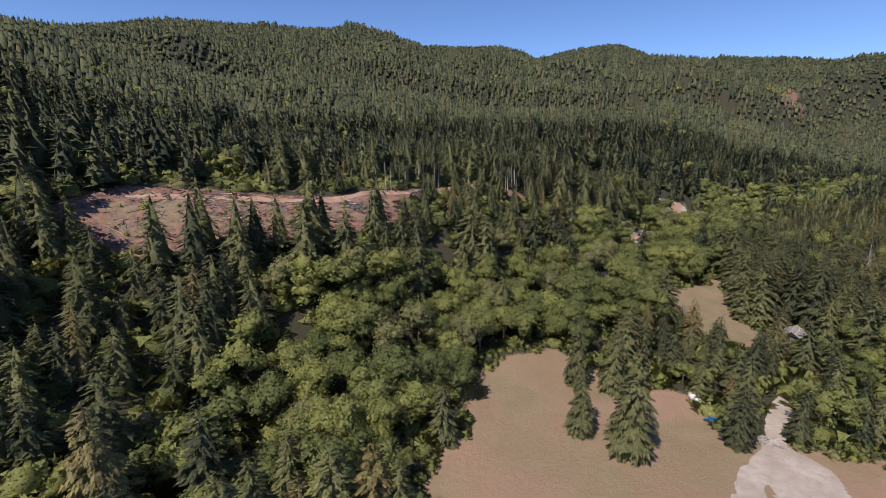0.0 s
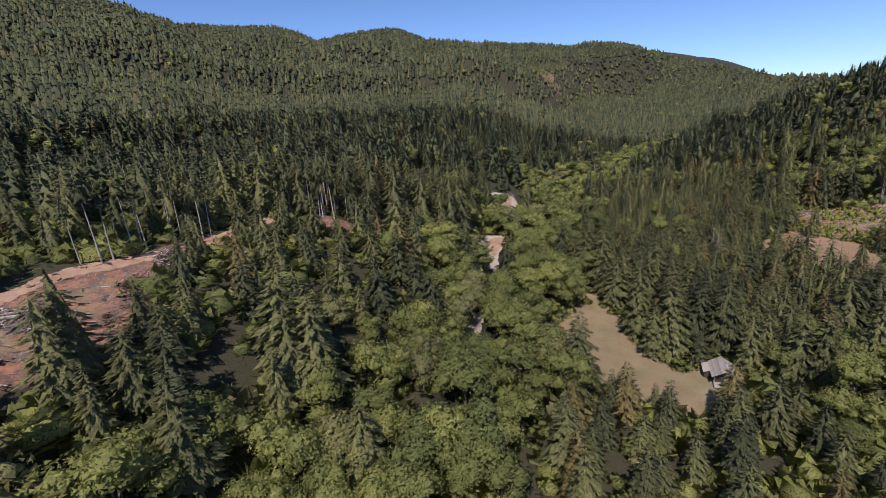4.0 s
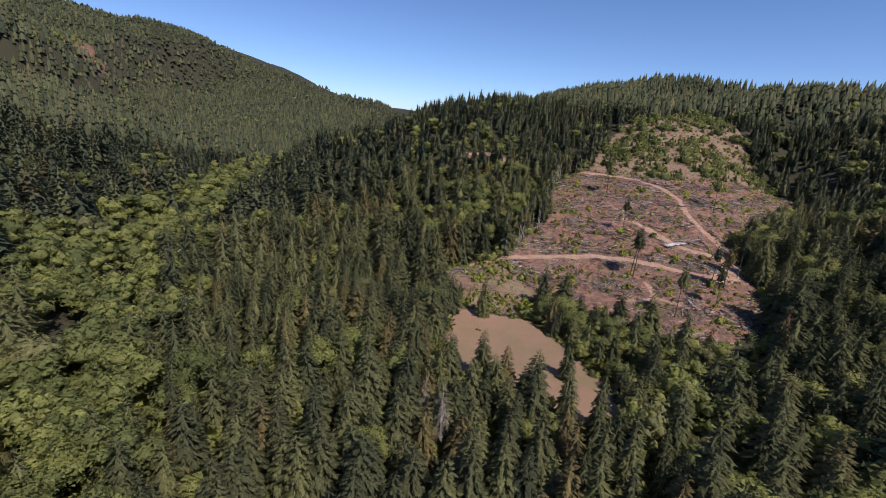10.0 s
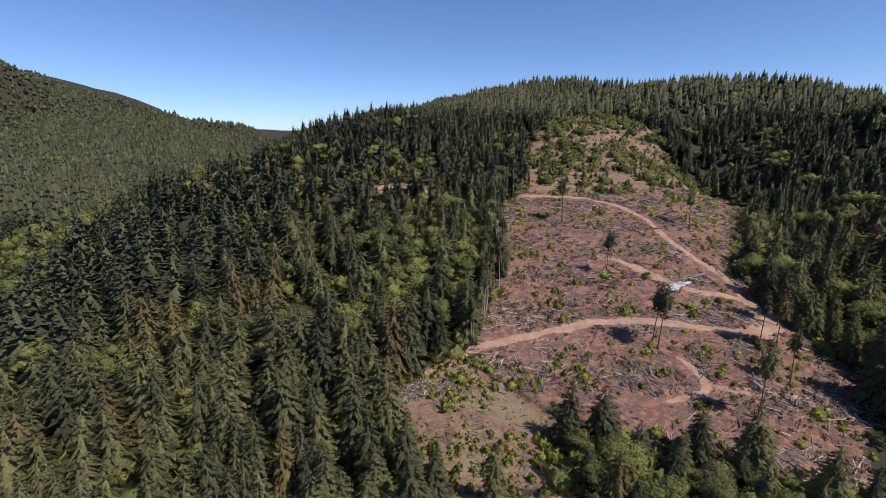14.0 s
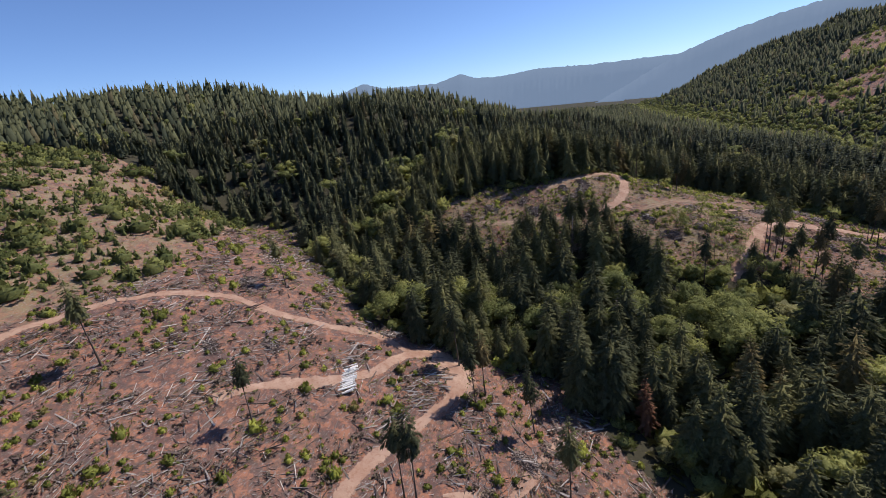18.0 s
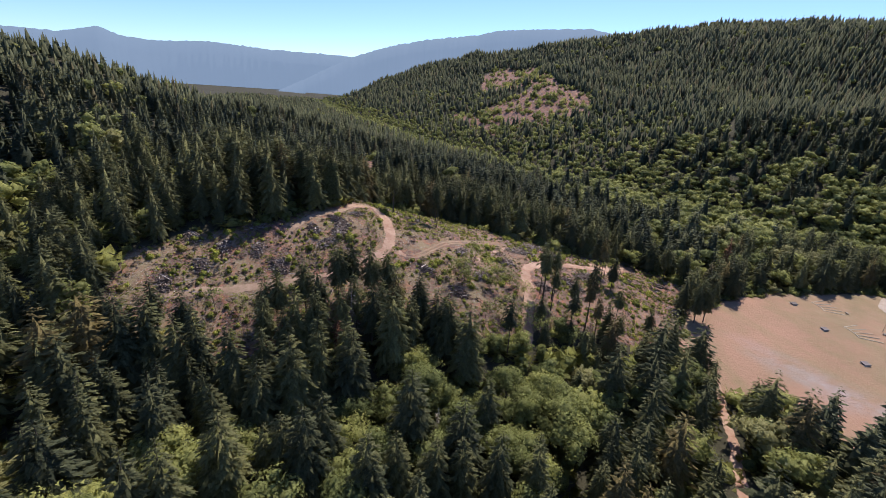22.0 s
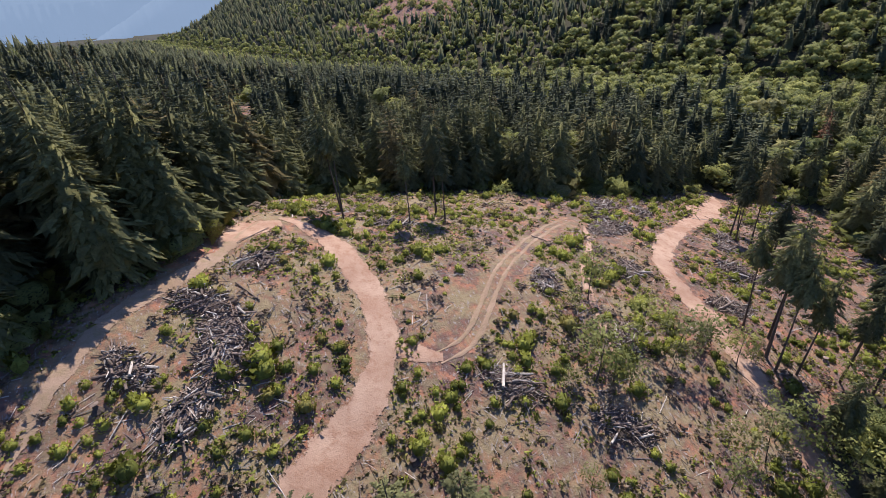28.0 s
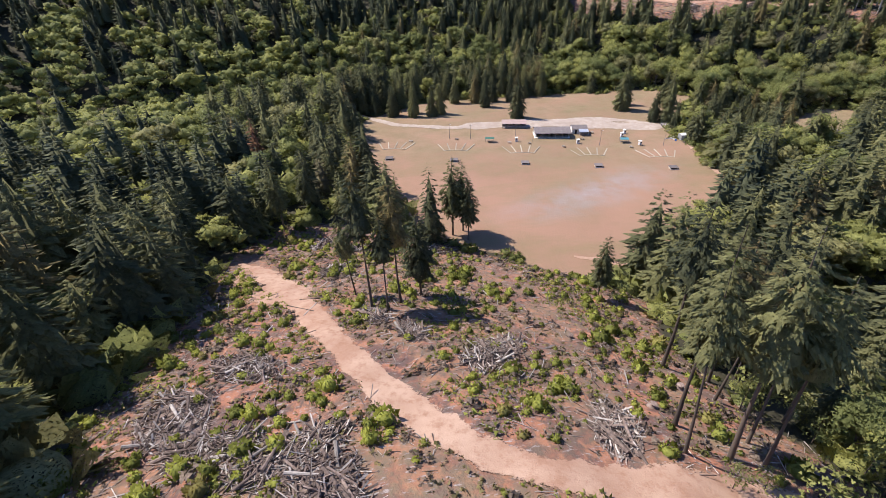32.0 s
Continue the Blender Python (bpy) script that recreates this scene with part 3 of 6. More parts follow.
# ---- trees, as arrays of triangles ----
def fir(seed, whorls, per, twigs=3, bare=0.1, wide=0.16, fine=1.0):
    """A conifer crown one unit high: whorls of drooping branches, each a row of small sprays round a dense heart."""
    rng = np.random.RandomState(seed)
    V, F, N = [], [], []
    down = np.array([0, 0, -1.0])
    for w in range(whorls):
        f = np.clip((w + rng.uniform(-0.35, 0.35)) / (whorls - 1), 0, 1)
        g = 1 - f
        z = bare + (1 - bare) * f * 0.97
        reach = wide * 1.14 * (g ** 0.62) * (1.0 if f > 0.1 else 0.8) + 0.016
        if bare > 0.2:  # ragged oval crowns above a bare bole
            reach *= min(1, 0.4 + 2.4 * f) * rng.uniform(0.75, 1.2)
        count = max(3, int(per * (0.55 + 0.5 * g)))
        turn = rng.uniform(0, math.tau)
        for b in range(count):
            if rng.rand() < 0.08:
                continue
            a = turn + b * math.tau / count + rng.uniform(-0.3, 0.3)
            L = reach * rng.uniform(0.7, 1.18)
            base = np.array([0, 0, z + rng.uniform(-0.012, 0.012)])
            drop = L * rng.uniform(0.1, 0.5) * (0.35 + 0.8 * g)
            for s in range(twigs):
                u = 1.0 if s == 0 else rng.uniform(0.3, 0.95)
                a2 = a + (rng.uniform(-0.15, 0.15) if s == 0 else rng.uniform(-0.75, 0.75))
                way = np.array([math.cos(a2), math.sin(a2), 0])
                stemway = np.array([math.cos(a), math.sin(a), 0])
                across = np.array([-way[1], way[0], 0.0])
                tip = base + stemway * L * u * 0.72 + way * L * 0.28 + down * drop * u ** 1.5 + rng.normal(0, 0.03, 3) * L
                long = L * (0.95 if twigs == 1 else (0.62 if s == 0 else rng.uniform(0.32, 0.5)))
                long *= fine
                half = long * (rng.uniform(0.26, 0.42) if twigs > 6 else rng.uniform(0.34, 0.52) if twigs > 1 else 0.5)
                root = tip - way * long - down * drop * 0.55
                i = len(V)
                V += [tip, root + across * half + down * half * 0.35, root - across * half + down * half * rng.uniform(0.0, 0.35)]
                F.append((i, i + 1, i + 2))
                n = way + np.array([0, 0, rng.uniform(0.3, 0.7)]) + rng.normal(0, 0.16, 3)
                N += [n, n, n]
    # the dense heart of the crown
    i, n = len(V), 7
    for k in range(n):
        a = k * math.tau / n
        r = wide * rng.uniform(0.55, 0.72)
        V.append(np.array([r * math.cos(a), r * math.sin(a), bare + rng.uniform(0.0, 0.1)]))
        N.append(np.array([math.cos(a), math.sin(a), 0.2]))
    V.append(np.array([0, 0, 0.85]))
    N.append(np.array([0, 0, 1.0]))
    F += [(i + k, i + (k + 1) % n, i + n) for k in range(n)]
    return faced(V, F, N)


def broad(seed, leaves, size, blobs=9, wide=0.42, heart=1.0):
    """A broadleaf crown one unit high: leaf clumps strewn over several rounded masses."""
    rng = np.random.RandomState(seed)
    mass = [(np.array([0, 0, 0.68]), 0.30)]
    for b in range(blobs):
        a, h = rng.uniform(0, math.tau), rng.uniform(0.32, 0.88)
        out = wide * rng.uniform(0.35, 0.8) * (1.15 - abs(h - 0.5))
        mass.append((np.array([math.cos(a) * out, math.sin(a) * out, h]), rng.uniform(0.12, 0.21)))
    V, F, N = [], [], []
    for k in range(leaves):
        c, r = mass[rng.randint(len(mass))]
        n = rng.normal(size=3)
        n[2] = abs(n[2]) * 0.9 + rng.normal() * 0.35
        n /= np.linalg.norm(n)
        out = n + 0.5 * (c - np.array([0, 0, 0.5])) / 0.5 + rng.normal(0, 0.25, 3)
        p = c + n * r * rng.uniform(0.8, 1.12) * np.array([1, 1, 0.85])
        n = n + rng.normal(size=3) * 0.45
        n /= np.linalg.norm(n)
        u = np.cross(n, (0.3, 0.5, 0.8))
        u /= np.linalg.norm(u)
        w = np.cross(n, u)
        a = rng.uniform(0, math.tau)
        u, w = u * math.cos(a) + w * math.sin(a), w * math.cos(a) - u * math.sin(a)
        s = size * rng.uniform(0.6, 1.4)
        i = len(V)
        V += [p + u * s, p + w * s * 0.8 - n * s * 0.25, p - u * s * 0.6 - w * s * 0.5]
        F += [(i, i + 1, i + 2)]
        N += [out, out, out]
    # the closed heart of each mass
    axes = np.array([(1, 0, 0), (0, 1, 0), (-1, 0, 0), (0, -1, 0), (0, 0, 1), (0, 0, -1)], float)
    for c, r in mass if heart else ():
        i = len(V)
        V += [c + a * r * heart * rng.uniform(0.8, 1.0) for a in axes]
        N += [a + 0.4 * (c - np.array([0, 0, 0.5])) for a in axes]
        F += [(i + k, i + (k + 1) % 4, i + e) for k in range(4) for e in (4, 5)]
    return faced(V, F, N)


def tuft(seed, leaves, size):
    """A dense round shrub one unit high: upright leaf sprays over a closed heart."""
    rng = np.random.RandomState(seed)
    V, F, N = [], [], []
    for k in range(leaves):
        n = rng.normal(size=3)
        n[2] = abs(n[2]) * 0.9
        n /= np.linalg.norm(n)
        p = n * np.array([0.42, 0.42, 0.72]) * rng.uniform(0.82, 1.12)
        u = np.cross(n, rng.normal(size=3))
        u /= np.linalg.norm(u)
        s = size * rng.uniform(0.6, 1.5)
        i = len(V)
        V += [p + (n + np.array([0, 0, 0.6])) * s, p + u * s * 0.75, p - u * s * 0.75 + np.array([0, 0, s * rng.uniform(-0.3, 0.3)])]
        F.append((i, i + 1, i + 2))
        q = n + rng.normal(0, 0.18, 3) + np.array([0, 0, 0.15])
        N += [q, q, q]
    i, m = len(V), 8
    for r, z in ((0.30, 0.0), (0.31, 0.34)):
        for k in range(m):
            a = k * math.tau / m
            w = r * rng.uniform(0.85, 1.15)
            V.append(np.array([w * math.cos(a), w * math.sin(a), z]))
            N.append(np.array([math.cos(a), math.sin(a), z]))
    V.append(np.array([0, 0, 0.58]))
    N.append(np.array([0, 0, 1.0]))
    for k in range(m):
        a, b = i + k, i + (k + 1) % m
        F += [(a, b, b + m), (a, b + m, a + m), (a + m, b + m, i + 2 * m)]
    return faced(V, F, N)


def stem(height, radius, sides=6, bend=0.02, seed=0, rings=5):
    """A tapered, slightly crooked trunk."""
    rng = np.random.RandomState(seed)
    V, F = [], []
    off = np.zeros(2)
    for k in range(rings):
        f = k / (rings - 1)
        off = off + rng.normal(0, bend * height / rings, 2) * (k > 0)
        r = radius * (1 - 0.88 * f) * (1.35 if k == 0 else 1)
        V += [(off[0] + r * math.cos(j * math.tau / sides), off[1] + r * math.sin(j * math.tau / sides), f * height) for j in range(sides)]
        if k:
            F += [((k - 1) * sides + j, (k - 1) * sides + (j + 1) % sides, k * sides + (j + 1) % sides, k * sides + j) for j in range(sides)]
    V = np.array(V)
    F = np.array(F)
    return V, np.concatenate([F[:, [0, 1, 2]], F[:, [0, 2, 3]]])


def forest(name, variants, x, y, height, spread, material, label, seed, category="forest", tilt=0.03, shift=None):
    """Many trees as one body of foliage."""
    rng = np.random.RandomState(seed)
    pick = rng.randint(len(variants), size=len(x))
    z = ground_z(x, y) - 0.25
    VV, FF, TT, NN, base = [], [], [], [], 0
    for k, (v, f, *up) in enumerate(variants):
        s = np.where(pick == k)[0]
        if not len(s):
            continue
        a = rng.uniform(0, math.tau, len(s))
        ca, sa = np.cos(a), np.sin(a)
        h, w = height[s], height[s] * spread[s]
        px = v[None, :, 0] * w[:, None]
        py = v[None, :, 1] * w[:, None]
        pz = v[None, :, 2] * h[:, None]
        lean = rng.normal(0, tilt, (len(s), 2))
        out = np.stack([px * ca[:, None] - py * sa[:, None] + pz * lean[:, :1] + x[s][:, None], px * sa[:, None] + py * ca[:, None] + pz * lean[:, 1:] + y[s][:, None], pz + z[s][:, None]], -1)
        VV.append(out.reshape(-1, 3))
        if up:
            q = up[0][None]
            NN.append(np.stack([q[..., 0] * ca[:, None] - q[..., 1] * sa[:, None], q[..., 0] * sa[:, None] + q[..., 1] * ca[:, None], q[..., 2] + 0 * ca[:, None]], -1).reshape(-1, 3))
        FF.append((f[None] + (base + np.arange(len(s)) * len(v))[:, None, None]).reshape(-1, 3))
        t = (rng.rand(len(s)) if shift is None else np.clip(rng.normal(shift[s], 0.30), 0, 0.999))
        TT.append(np.repeat(t, len(v)))
        base += len(s) * len(v)
    if not VV:
        return None
    me = mesh_of(name, np.concatenate(VV), np.concatenate(FF), material, np.concatenate(TT), bool(NN), np.concatenate(NN) if NN else None)
    return tagged(new(name, me), label, category, kind="stuff")


def scatter(lo, hi, gap, seed):
    """A jittered grid of places."""
    rng = np.random.RandomState(seed)
    gx, gy = np.meshgrid(np.arange(lo[0], hi[0], gap), np.arange(lo[1], hi[1], gap))
    gx = gx + rng.uniform(-0.48, 0.48, gx.shape) * gap
    gy = gy + rng.uniform(-0.48, 0.48, gy.shape) * gap
    return gx.ravel(), gy.ravel()


ROADS = [[(a, b, 0) for a, b in line] for line in (
    [(-60, -96), (10, -60), (56, -14), (62, 51), (82, 96), (98, 116)],
    [(192, -12), (211, 20), (234, 54), (240, 62)],
    [(-120, 168), (-62, 196), (-36, 222), (10, 256), (40, 285)])]


def open_ground(x, y, margin=2.0):
    """How far a place lies within any clearing."""
    d = np.max([inside(p, x, y) for p in FIELDS + CUTS + BARS + (PLANTATION,)], axis=0)
    for line in ROADS:
        d = np.maximum(d, 2.6 - along(line, x, y)[0])
    d = np.maximum(d, 2.0 - along(CREEK, x, y)[0])
    return d


def overlooked(x, y):
    """Country that can be overlooked from the valley: not the far sides of the ranges."""
    return (np.hypot(x - 180, y - 80) < 3600) & ~((x > 1500) & (y < 100)) & ~((x > 900) & (y < -500))


def leafy(x, y):
    """Share of broadleaf trees: along the creek and on the low ground."""
    dc, _ = along(CREEK, x, y)
    low = np.where(side(EAST_FOOT, x, y) > 0, 0.0, 1.0)
    band = np.where(y > 60, 0.95 * np.clip((40 - dc + 9 * wobble(x, y, 60, 23)) / 18, 0, 1), np.clip(1.3 - dc / 70, 0, 1))
    south = np.where((y < -90) & (x < 140), np.clip(1.5 - dc / 160, 0, 1) * np.clip(0.62 + 0.75 * wobble(x, y, 55, 22), 0.12, 1), 0)
    hill = 0.05 + 0.13 * wobble(x, y, 120, 21)
    gully = 1.1 * np.exp(-((x - 312) / 58) ** 2 - ((y - 22) / 22) ** 2) + 0.75 * np.exp(-((x - 400) / 45) ** 2 - ((y - 50) / 16) ** 2)
    gully = gully + 0.8 * np.exp(-((x - 288) / 24) ** 2 - ((y + 6) / 16) ** 2)
    gully = gully + 0.6 * np.exp(-((x - 312) / 34) ** 2 - ((y - 150) / 48) ** 2)
    hedge = 0.6 * np.exp(-((x - 150) / 70) ** 2 - ((y - 110) / 32) ** 2)
    slope = 0.75 * np.exp(-((x - 415) / 40) ** 2 - ((y - 240) / 32) ** 2) + 0.5 * np.exp(-((x - 470) / 45) ** 2 - ((y + 18) / 18) ** 2)
    hedge = np.maximum(hedge, 0.85 * np.exp(-((x - 218) / 26) ** 2 - ((y - 48) / 30) ** 2))
    hill = np.maximum(np.maximum(hill, gully), np.maximum(hedge, slope))
    band = np.where((x > -62) & (x < 10) & (y > -75) & (y < 78), 0.12, band)
    return np.clip(np.maximum(np.maximum(band, south) * (0.4 + 0.6 * low), hill), 0, 1)


# ---- the woods ----
def part(name, mesh, parent, label="", at=None):
    """A mesh object as a part of a thing, or of one of its parts."""
    ob = new(name, mesh)
    ob.parent = parent
    if at is not None:
        ob.matrix_basis = at
    if label:
        tagged(ob, label)
    return ob


def tree(name, crown, trunk, crown_material, trunk_material, label, category="tree", group=""):
    """One tree to copy: an Empty with a trunk and a crown."""
    top = tagged(new(name), label, category, group)
    part("trunk", mesh_of("trunk", *trunk, trunk_material, smooth=True), top)
    part("crown", mesh_of("crown", *crown[:2], crown_material, np.zeros(len(crown[0])), True, crown[2]), top)
    return top


def stand(top, places, rng, heights, spreads=(0.9, 1.1), lean=0.03, first=True):
    """Sets copies of a tree out on the ground; the first place takes the tree itself."""
    where = np.array(places, float)
    level = ground_z(where[:, 0], where[:, 1]) - 0.2
    for k, (x, y) in enumerate(places):
        h = rng.uniform(*heights) if isinstance(heights, tuple) else heights[k]
        w = h * rng.uniform(*spreads)
        m = pose(x, y, level[k], math.degrees(rng.normal(0, lean)), math.degrees(rng.normal(0, lean)), rng.uniform(0, 360))
        if k == 0 and first:
            top.matrix_basis = m
            top.scale = (w, w, h)
        else:
            c = copy_thing(top, m)
            c.scale = (w, w, h)


def limbs(seed, n=5):
    """A forked broadleaf trunk one unit high."""
    V, F = stem(0.55, 0.028, 6, 0.03, seed, 4)
    rng = np.random.RandomState(seed)
    for k in range(n):
        v, f = stem(0.42, 0.013, 4, 0.05, seed + k, 3)
        t = Euler((rng.uniform(0.3, 0.8), 0, rng.uniform(0, math.tau))).to_matrix()
        v = np.array([t @ Vector(p) for p in v]) + np.array([0, 0, rng.uniform(0.25, 0.5)])
        F = np.concatenate([F, f + len(V)])
        V = np.concatenate([V, v])
    return V, F


def plant_woods():
    # a young, even stand between the two meadows; tall mixed forest all round it
    x, y = scatter((-700, -560), (820, 700), 8.6, 11)
    u, w = scatter((150, 150), (310, 330), 7.0, 18)
    old = ~((x > 150) & (x < 310) & (y > 150) & (y < 330))
    x, y = np.concatenate([x[old], u]), np.concatenate([y[old], w])
    near = along(NEAR_LINE, x, y)[0]
    keep = (near < 430) & (open_ground(x, y) < -0.8)
    x, y, near = x[keep], y[keep], near[keep]
    rng = np.random.RandomState(5)
    leaf = rng.rand(len(x)) < leafy(x, y)
    patch = wobble(x, y, 90, 31)
    keep = rng.rand(len(x)) < np.where(leaf, 0.86, np.where(near > 150, 0.62, 0.80))
    x, y, near, leaf, patch = x[keep], y[keep], near[keep], leaf[keep], patch[keep]
    h = np.where(leaf, rng.uniform(10, 18, len(x)), rng.uniform(17, 33, len(x)) + 4 * patch)
    h = np.where(~leaf & (x > 335) & (x < 430) & (y < -66) & (y > -150), rng.uniform(26, 36, len(x)), h)  # old trees on the spur
    h = np.where(~leaf & (side(EAST_FOOT, x, y) > 0) & (x > 430), rng.uniform(16, 29, len(x)), h)
    even = (x > 150) & (x < 310) & (y > 150) & (y < 330) & ~leaf
    h = np.where(even, rng.uniform(16, 24, len(x)), h)
    h = np.where(~leaf & (x > 325) & (x < 450) & (y > -6) & (y < 66), rng.uniform(23, 35, len(x)), h)  # tall firs in the gully
    h = np.where((x > -60) & (x < 40) & (y > 195) & (y < 262), 0.7 * h, h)  # younger trees below the hill road
    h = np.where((x > 70) & (x < 135) & (y > 98) & (y < 168), 0.55 * h, h)  # low growth between the field and the cabin
    h = np.where((x > 255) & (x < 352) & (y > 98) & (y < 205), 0.75 * h, h)  # bushes at the foot of the clearcut
    h = np.where((x > 250) & (x < 315) & (y > -28) & (y < 16), 0.62 * h, h)  # lower growth in the gully
    tint = np.clip(0.48 + 0.34 * wobble(x, y, 60, 33), 0, 1)
    wide = rng.uniform(0.9, 1.35, len(x)) * np.where(even, 0.85, 1.0)
    order = np.argsort(near)
    single_fir = order[~leaf[order]][:300]
    single_leaf = order[leaf[order]][:260]
    alone = np.zeros(len(x), bool)
    alone[single_fir] = True
    young = order[even[order] & ~alone[order]][:260]
    alone[young] = True
    others = order[~leaf[order] & ~alone[order]][:260]
    alone[others] = True
    alone[single_leaf] = True
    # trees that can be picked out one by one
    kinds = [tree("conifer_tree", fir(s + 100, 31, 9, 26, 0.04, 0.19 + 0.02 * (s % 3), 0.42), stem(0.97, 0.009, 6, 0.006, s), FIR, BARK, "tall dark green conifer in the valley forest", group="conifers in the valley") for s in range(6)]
    for k, top in enumerate(kinds):
        some = single_fir[k::6]
        stand(top, list(zip(x[some], y[some])), rng, h[some], (0.95, 1.3))
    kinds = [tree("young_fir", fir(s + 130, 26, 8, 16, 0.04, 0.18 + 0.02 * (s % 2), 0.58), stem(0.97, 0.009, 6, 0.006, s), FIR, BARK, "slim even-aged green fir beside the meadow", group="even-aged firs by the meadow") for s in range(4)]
    for k, top in enumerate(kinds):
        some = young[k::4]
        stand(top, list(zip(x[some], y[some])), rng, h[some], (0.8, 1.1))
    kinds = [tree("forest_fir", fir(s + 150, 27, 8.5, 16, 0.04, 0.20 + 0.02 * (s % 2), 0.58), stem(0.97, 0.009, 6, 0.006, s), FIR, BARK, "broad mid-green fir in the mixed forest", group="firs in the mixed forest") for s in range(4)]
    for k, top in enumerate(kinds):
        some = others[k::4]
        stand(top, list(zip(x[some], y[some])), rng, h[some], (0.9, 1.25))
    kinds = [tree("broadleaf_tree", broad(s + 200, 2200, 0.026, 16, 0.42, 0.75), limbs(s), LEAF, BARK, "rounded yellow-green broadleaf tree in the creek bottom", group="broadleaf trees by the creek") for s in range(5)]
    for k, top in enumerate(kinds):
        some = single_leaf[k::5]
        stand(top, list(zip(x[some], y[some])), rng, h[some], (0.9, 1.3))
    firs = {"near": [fir(s, 22, 8, 8, 0.05, 0.19 + 0.02 * (s % 3), 0.66) for s in range(6)], "mid": [fir(s + 20, 16, 8, 2, 0.05, 0.21) for s in range(5)]}
    broads = {"near": [broad(s, 400, 0.046, 12, 0.42, 0.8) for s in range(5)], "mid": [broad(s + 9, 110, 0.08, 6, 0.42, 0.85) for s in range(5)]}
    for lo, hi, key in ((0, 150, "near"), (150, 430, "mid")):
        s = (near >= lo) & (near < hi) & ~alone
        a = s & ~leaf
        forest("conifer_forest", firs[key], x[a], y[a], h[a], wide[a], FIR if key == "near" else SELF_SHADED_FIR, "dense dark green conifer forest on the slopes", 41, shift=tint[a])
        b = s & leaf
        forest("broadleaf_woods", broads[key], x[b], y[b], h[b], wide[b] * 1.1, LEAF, "yellow-green broadleaf trees along the creek bottom", 42, shift=tint[b])
        if key == "near":
            pole = [stem(0.75, 0.008, 3, 0.01, s, 2) for s in range(3)]
            a = a & (open_ground(x, y) > -28)
            forest("tree_trunks", pole, x[a], y[a], h[a], np.ones(a.sum()), BARK, "grey-brown conifer trunks at the forest edges", 47)
    # saplings and thickets under the trees
    u, w = scatter((-230, -220), (540, 350), 7.4, 16)
    keep = (along(NEAR_LINE, u, w)[0] < 210) & (open_ground(u, w) < -1)
    u, w = u[keep], w[keep]
    forest("understory_thicket", [tuft(s + 780, 34, 0.19) for s in range(4)], u, w, rng.uniform(2, 6.5, len(u)), rng.uniform(1.4, 2.6, len(u)), LEAF, "green thickets and saplings under the trees", 46, "thicket")
    # hills farther off, up to the crests
    for gap, lo, hi, seed, per in ((9.2, 430, 900, 12, 4), (12.5, 900, 1900, 13, 3), (18.5, 1900, 3500, 15, 3)):
        x, y = scatter((-1500, -2500), (3000, 2700), gap, seed)
        near = along(NEAR_LINE, x, y)[0]
        dw, de = along(WEST_CREST, x, y)[0], along(EAST_CREST, x, y)[0]
        hidden = ((side(WEST_CREST, x, y) < 0) & (dw > 25)) | ((side(EAST_CREST, x, y) > 0) & (de > 25))
        keep = (near >= lo) & (near < hi) & ~hidden & (overlooked(x, y)) & (open_ground(x, y) < 0)
        x, y = x[keep], y[keep]
        leaf = rng.rand(len(x)) < leafy(x, y)
        h = np.where(leaf, rng.uniform(10, 16, len(x)), rng.uniform(14, 31, len(x)))
        tint = np.clip(0.45 + 0.25 * wobble(x, y, 160, 34), 0, 1)
        cone = [fir(s + 50, 4, per, 1, 0.05, 0.27) for s in range(5)]
        ball = [broad(s + 70, 12, 0.20, 2) for s in range(5)]
        one = rng.uniform(0.75, 1.15, len(x)) * gap / 10.0
        a = ~leaf
        forest("conifer_forest", cone, x[a], y[a], h[a], one[a], SELF_SHADED_FIR, "distant conifer forest over the hills", 43, shift=tint[a])
        forest("broadleaf_woods", ball, x[leaf], y[leaf], h[leaf], one[leaf], LEAF, "distant pale green broadleaf patches", 44, shift=tint[leaf])
    # young plantation above the clearcut
    x, y = scatter((500, -20), (840, 180), 4.8, 14)
    keep = (inside(PLANTATION, x, y) > 0) & (rng.rand(len(x)) < np.clip(0.55 + 0.35 * wobble(x, y, 45, 29), 0.15, 0.95))
    x, y = x[keep], y[keep]
    forest("young_plantation", [fir(s + 90, 11, 7, 2, 0.03, 0.22) for s in range(4)] + [tuft(s + 95, 60, 0.14) for s in range(2)], x, y, rng.gamma(4, 1.2, len(x)).clip(1.5, 9), rng.uniform(1.2, 1.9, len(x)), YOUNG, "young bright green conifers replanted above the clearcut", 45)


plant_woods()


